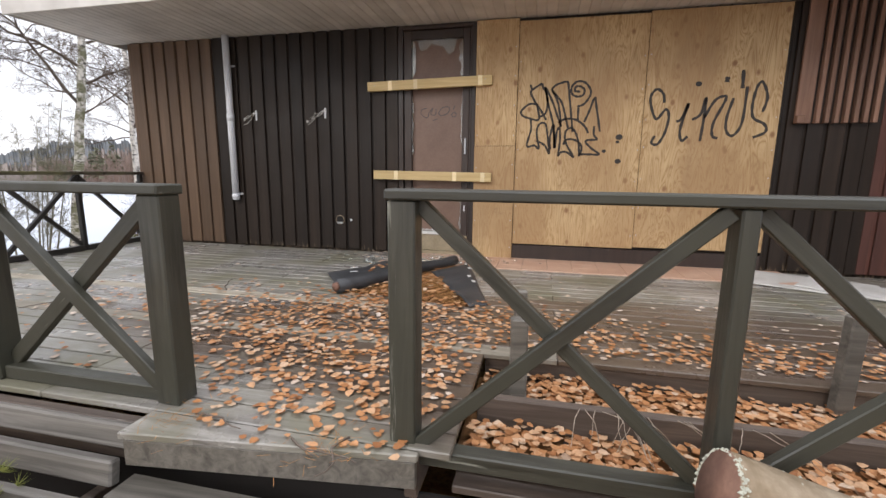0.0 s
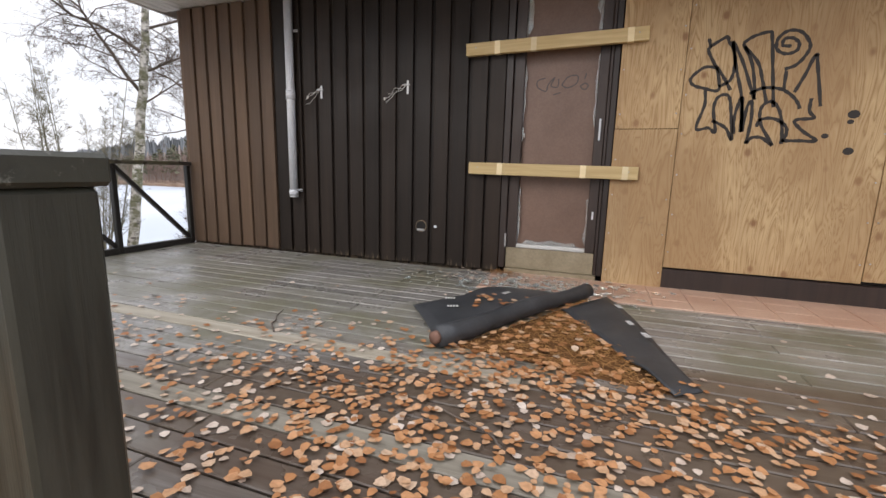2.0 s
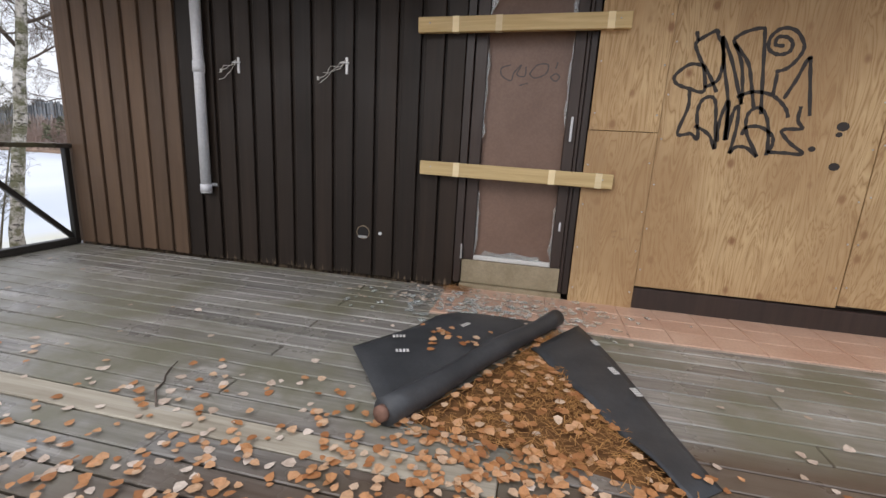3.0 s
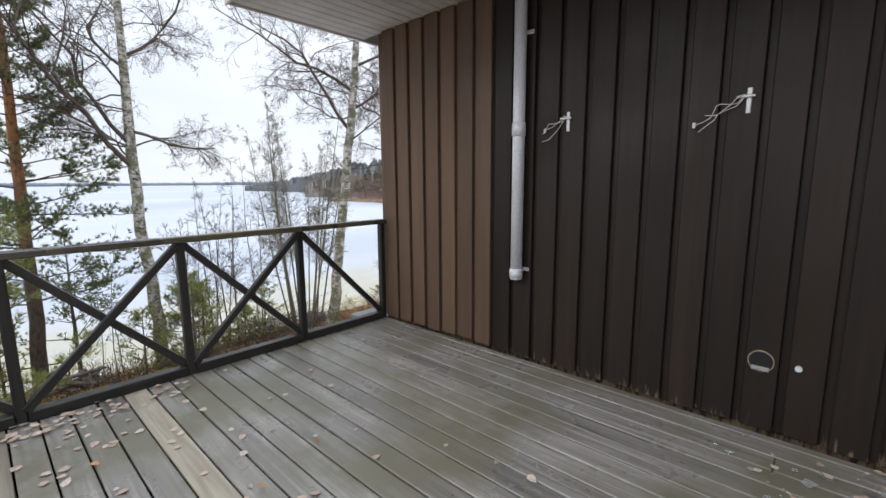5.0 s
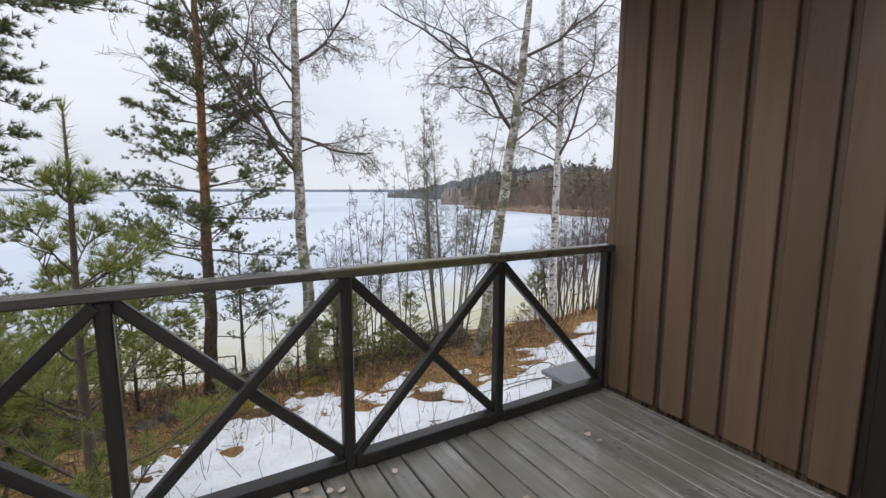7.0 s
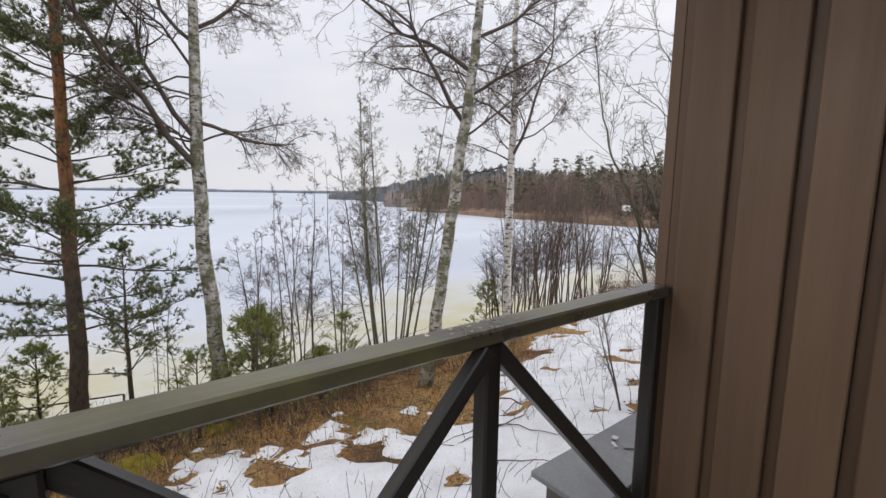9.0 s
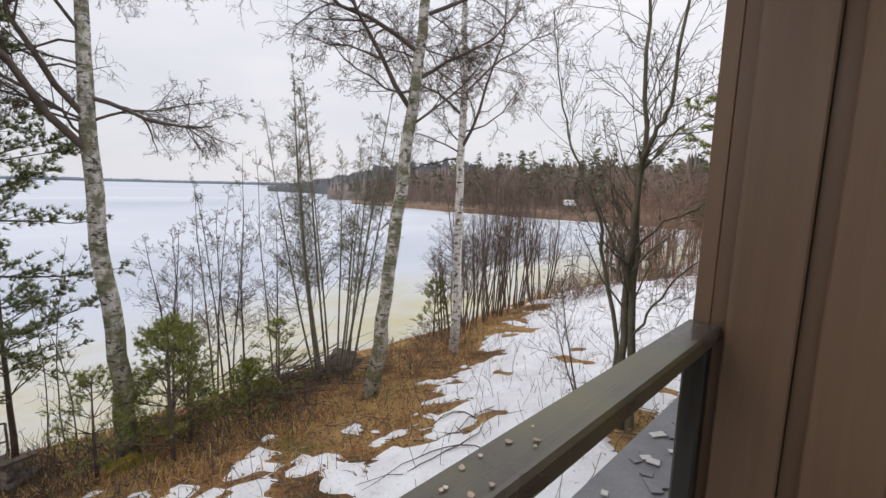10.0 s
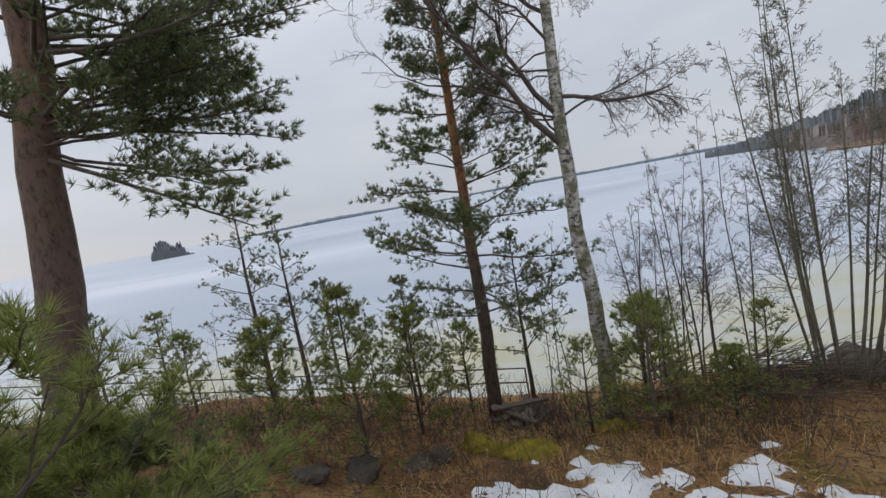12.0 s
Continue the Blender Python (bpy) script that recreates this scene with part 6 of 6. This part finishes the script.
# ---- leaves and litter on the terrace ----


def leaf(v, f, x, y, z, size, r):
    """One curled birch leaf."""
    a = r.uniform(0, 6.283)
    ca, sa = math.cos(a), math.sin(a)
    tx, ty = r.gauss(0, 0.10), r.gauss(0, 0.10)
    b = len(v)
    w = r.uniform(0.36, 0.46)
    curl = r.uniform(0.0, 0.18)
    for px, py in ((-0.5, 0.0), (-0.28, w), (0.12, w * 0.8), (0.5, 0.0), (0.12, -w * 0.8), (-0.28, -w)):
        lz = curl * (abs(py) * 0.8 + (px * px) * 0.5) + tx * px + ty * py
        qx, qy = px * size, py * size
        v.append((x + qx * ca - qy * sa, y + qx * sa + qy * ca, z + lz * size))
    b2 = len(v)
    v.append((x, y, z + curl * 0.06 * size))
    for k in range(6):
        f.append((b + k, b + (k + 1) % 6, b2))


def on_deck(x, y):
    return not (x > -0.62 and y < 2.80) and -5.6 < x < 3.8 and 1.75 < y < 5.3 and not (y < 1.9 and (x < -1.7 or x > -0.75))


lr = random.Random(101)
v, f = [], []
CENTRES = ((-1.25, 2.30, 0.42, 0.32, 190), (-1.60, 2.95, 0.50, 0.34, 210), (-2.20, 3.05, 0.55, 0.30, 130), (0.35, 3.02, 0.75, 0.14, 190), (-0.75, 3.35, 0.5, 0.12, 120), (-1.85, 2.45, 0.4, 0.4, 70),
           (-0.85, 2.45, 0.16, 0.40, 90), (1.3, 3.05, 0.5, 0.14, 70), (-1.35, 3.5, 0.35, 0.10, 90), (-3.2, 3.1, 0.6, 0.35, 40))
for cx, cy, sx, sy, n in CENTRES:
    for k in range(int(n * 2.3)):
        x, y = lr.gauss(cx, sx), lr.gauss(cy, sy)
        if on_deck(x, y):
            leaf(v, f, x, y, 0.006 + lr.random() ** 2 * 0.014, lr.uniform(0.024, 0.048), lr)
tagged(new("fallen_leaves", mesh_of("fallen_leaves", v, f, M_LEAF)), "drifts of orange-brown fallen birch leaves on the deck", "leaves", kind="stuff")
v, f = [], []
for k in range(760):
    x, y = lr.uniform(-5.5, 2.6), min(4.9, abs(lr.gauss(0, 0.8)) + 1.95 + lr.random() * 0.9)
    if on_deck(x, y):
        leaf(v, f, x, y, 0.005, lr.uniform(0.028, 0.052), lr)
for k in range(70):
    leaf(v, f, lr.gauss(-5.45, 0.06), lr.uniform(2.4, 3.7), 0.006 + lr.random() * 0.01, lr.uniform(0.03, 0.05), lr)
tagged(new("pale_leaves", mesh_of("pale_leaves", v, f, M_LEAFPALE)), "scattered pale dry birch leaves on the deck", "leaves", kind="stuff")
v, f = [], []
for k in range(6500):
    x, y = lr.uniform(-0.56, 3.6), lr.uniform(2.0, 2.74)
    if abs(y - 2.3) > 0.045:
        leaf(v, f, x, y, -0.115 + lr.random() * 0.04 + 0.03 * noise.noise((x * 3, y * 4, 0)), lr.uniform(0.028, 0.05), lr)
tagged(new("leaf_drift", mesh_of("leaf_drift", v, f, M_LEAF)), "brown leaves heaped between the exposed joists", "leaves", kind="stuff")


def needle(v, f, x, y, z, ln, w, r):
    a = r.uniform(0, 6.283)
    d, s = Vector((math.cos(a), math.sin(a), 0)) * ln / 2, Vector((-math.sin(a), math.cos(a), 0)) * w
    b = len(v)
    p = Vector((x, y, z))
    v += [p - d - s, p - d + s, p + d + s + Vector((0, 0, 0.004)), p + d - s + Vector((0, 0, 0.004))]
    f.append((b, b + 1, b + 2, b + 3))


v, f = [], []
for k in range(2600):
    s, t = lr.random(), lr.random()
    a = Vector((-1.80, 3.62)).lerp(Vector((-1.14, 4.80)), s)
    b = Vector((-0.80, 3.52)).lerp(Vector((-1.30, 4.42)), s)
    p = a.lerp(b, t)
    needle(v, f, p.x + lr.gauss(0, 0.03), p.y + lr.gauss(0, 0.04), 0.014 + lr.random() * 0.012, lr.uniform(0.025, 0.06), 0.0016, lr)
for k in range(160):
    needle(v, f, lr.gauss(-1.9, 0.07), lr.gauss(5.33, 0.05), 0.02 + lr.random() * 0.02, lr.uniform(0.03, 0.06), 0.002, lr)
for cx, cy in ((-1.62, 1.80), (-1.0, 1.80), (-1.35, 2.45)):
    for k in range(70):
        needle(v, f, lr.gauss(cx, 0.08), lr.gauss(cy, 0.07), 0.006 + lr.random() * 0.010, lr.uniform(0.025, 0.05), 0.0009, lr)
tagged(new("needle_litter", mesh_of("needle_litter", v, f, M_NEEDLE_FALLEN)), "rusty pine needles on the mat and steps", "litter", kind="stuff")
v, f = [], []
for k in range(160):
    s, t = lr.random() ** 1.6, lr.random()
    p = Vector((-1.80, 3.60)).lerp(Vector((-1.25, 4.70)), s).lerp(Vector((-0.80, 3.50)).lerp(Vector((-1.30, 4.42)), s), t)
    leaf(v, f, p.x, p.y, 0.02 + lr.random() * 0.012, lr.uniform(0.034, 0.055), lr)
for k in range(26):
    leaf(v, f, lr.gauss(-1.72, 0.10), lr.gauss(4.38, 0.08), 0.062, lr.uniform(0.03, 0.05), lr)
tagged(new("mat_leaves", mesh_of("mat_leaves", v, f, M_LEAF)), "wet brown leaves lying over the rubber mat", "leaves", kind="stuff")

# broken glass by the door
v, f = [], []
for k in range(420):
    x = lr.gauss(-1.62, 0.42)
    y = lr.gauss(5.0, 0.17)
    if y > 5.38 or x < -2.9:
        continue
    z = (0.018 if x > -1.98 and y > 4.83 else 0.003) + lr.random() * 0.012
    n, rad, a0 = lr.randint(3, 5), 0.007 + 0.030 * lr.random() ** 1.6, lr.uniform(0, 6)
    tx, ty = lr.gauss(0, 0.12), lr.gauss(0, 0.12)
    b = len(v)
    ring = [(rad * lr.uniform(0.6, 1.2) * math.cos(a0 + 6.283 * q / n), rad * lr.uniform(0.6, 1.2) * math.sin(a0 + 6.283 * q / n)) for q in range(n)]
    for h in (0.0, 0.004):
        v += [(x + px, y + py, z + h + abs(tx * px + ty * py)) for px, py in ring]
    f += [tuple(range(b + n - 1, b - 1, -1)), tuple(range(b + n, b + 2 * n))] + [(b + q, b + (q + 1) % n, b + n + (q + 1) % n, b + n + q) for q in range(n)]
tagged(new("broken_glass", mesh_of("broken_glass", v, f, M_GLASS)), "greenish broken window glass scattered by the door", "broken glass", kind="stuff")
v, f = [], []
for k in range(380):
    x, y = lr.gauss(-1.6, 0.40), lr.gauss(5.12, 0.15)
    if y > 5.36:
        continue
    leaf(v, f, x, y, 0.022 + lr.random() * 0.01, lr.uniform(0.015, 0.04), lr)
tagged(new("plaster_crumbs", mesh_of("plaster_crumbs", v, f, M_LEAFPALE)), "pale crumbs and paint flakes by the door", "debris", kind="stuff")
# twigs on the deck and roots hanging in the broken corner
tb = Tubes()
for x, y, ln, z in ((-1.38, 2.9, 0.35, 0.01), (-2.75, 3.45, 0.4, 0.01), (-1.6, 1.85, 0.25, 0.01), (-1.15, 1.8, 0.3, 0.01), (-0.95, 1.85, 0.25, 0.012), (-3.6, 2.9, 0.3, 0.01)):
    a = lr.uniform(0, 6.28)
    p, pts = Vector((x, y, z)), []
    for i in range(7):
        pts.append(p.copy())
        a += lr.gauss(0, 0.4)
        p = p + Vector((math.cos(a), math.sin(a), lr.gauss(0, 0.02))) * ln / 6
        p.z = max(0.006, p.z)
    tb.add(pts, [0.005, 0.005, 0.0045, 0.004, 0.0035, 0.003, 0.002], 5)
tagged(new("deck_twigs", tb.mesh("deck_twigs", M_TWIG)), "thin dry twigs lying on the deck", "twigs", kind="stuff")
tb = Tubes()
for k in range(18):
    x = lr.choice((-0.1, 0.05, 0.5, 0.1, 0.3)) + lr.gauss(0, 0.05)
    tb.add(curve_pts((x, 2.27, 0.0), (lr.gauss(0.3, 0.5), -0.8, lr.uniform(-0.1, 0.5)), lr.uniform(0.12, 0.35), 5, lr, 0.2, -0.28), [0.002, 0.0019, 0.0017, 0.0015, 0.0013, 0.001], 4)
tagged(new("dry_roots", tb.mesh("dry_roots", M_ROOT)), "pale dry rootlets draped over the joists", "roots", kind="stuff")
# small pale flakes lying on the lake rail's cap
v, f = [], []
for k in range(16):
    leaf(v, f, -5.597 + lr.uniform(-0.025, 0.025), lr.uniform(4.40, 4.75), 0.9275, lr.uniform(0.006, 0.012), lr)
tagged(new("rail_debris", mesh_of("rail_debris", v, f, M_LEAFPALE)), "small pale flakes on the railing cap", "debris", kind="stuff")
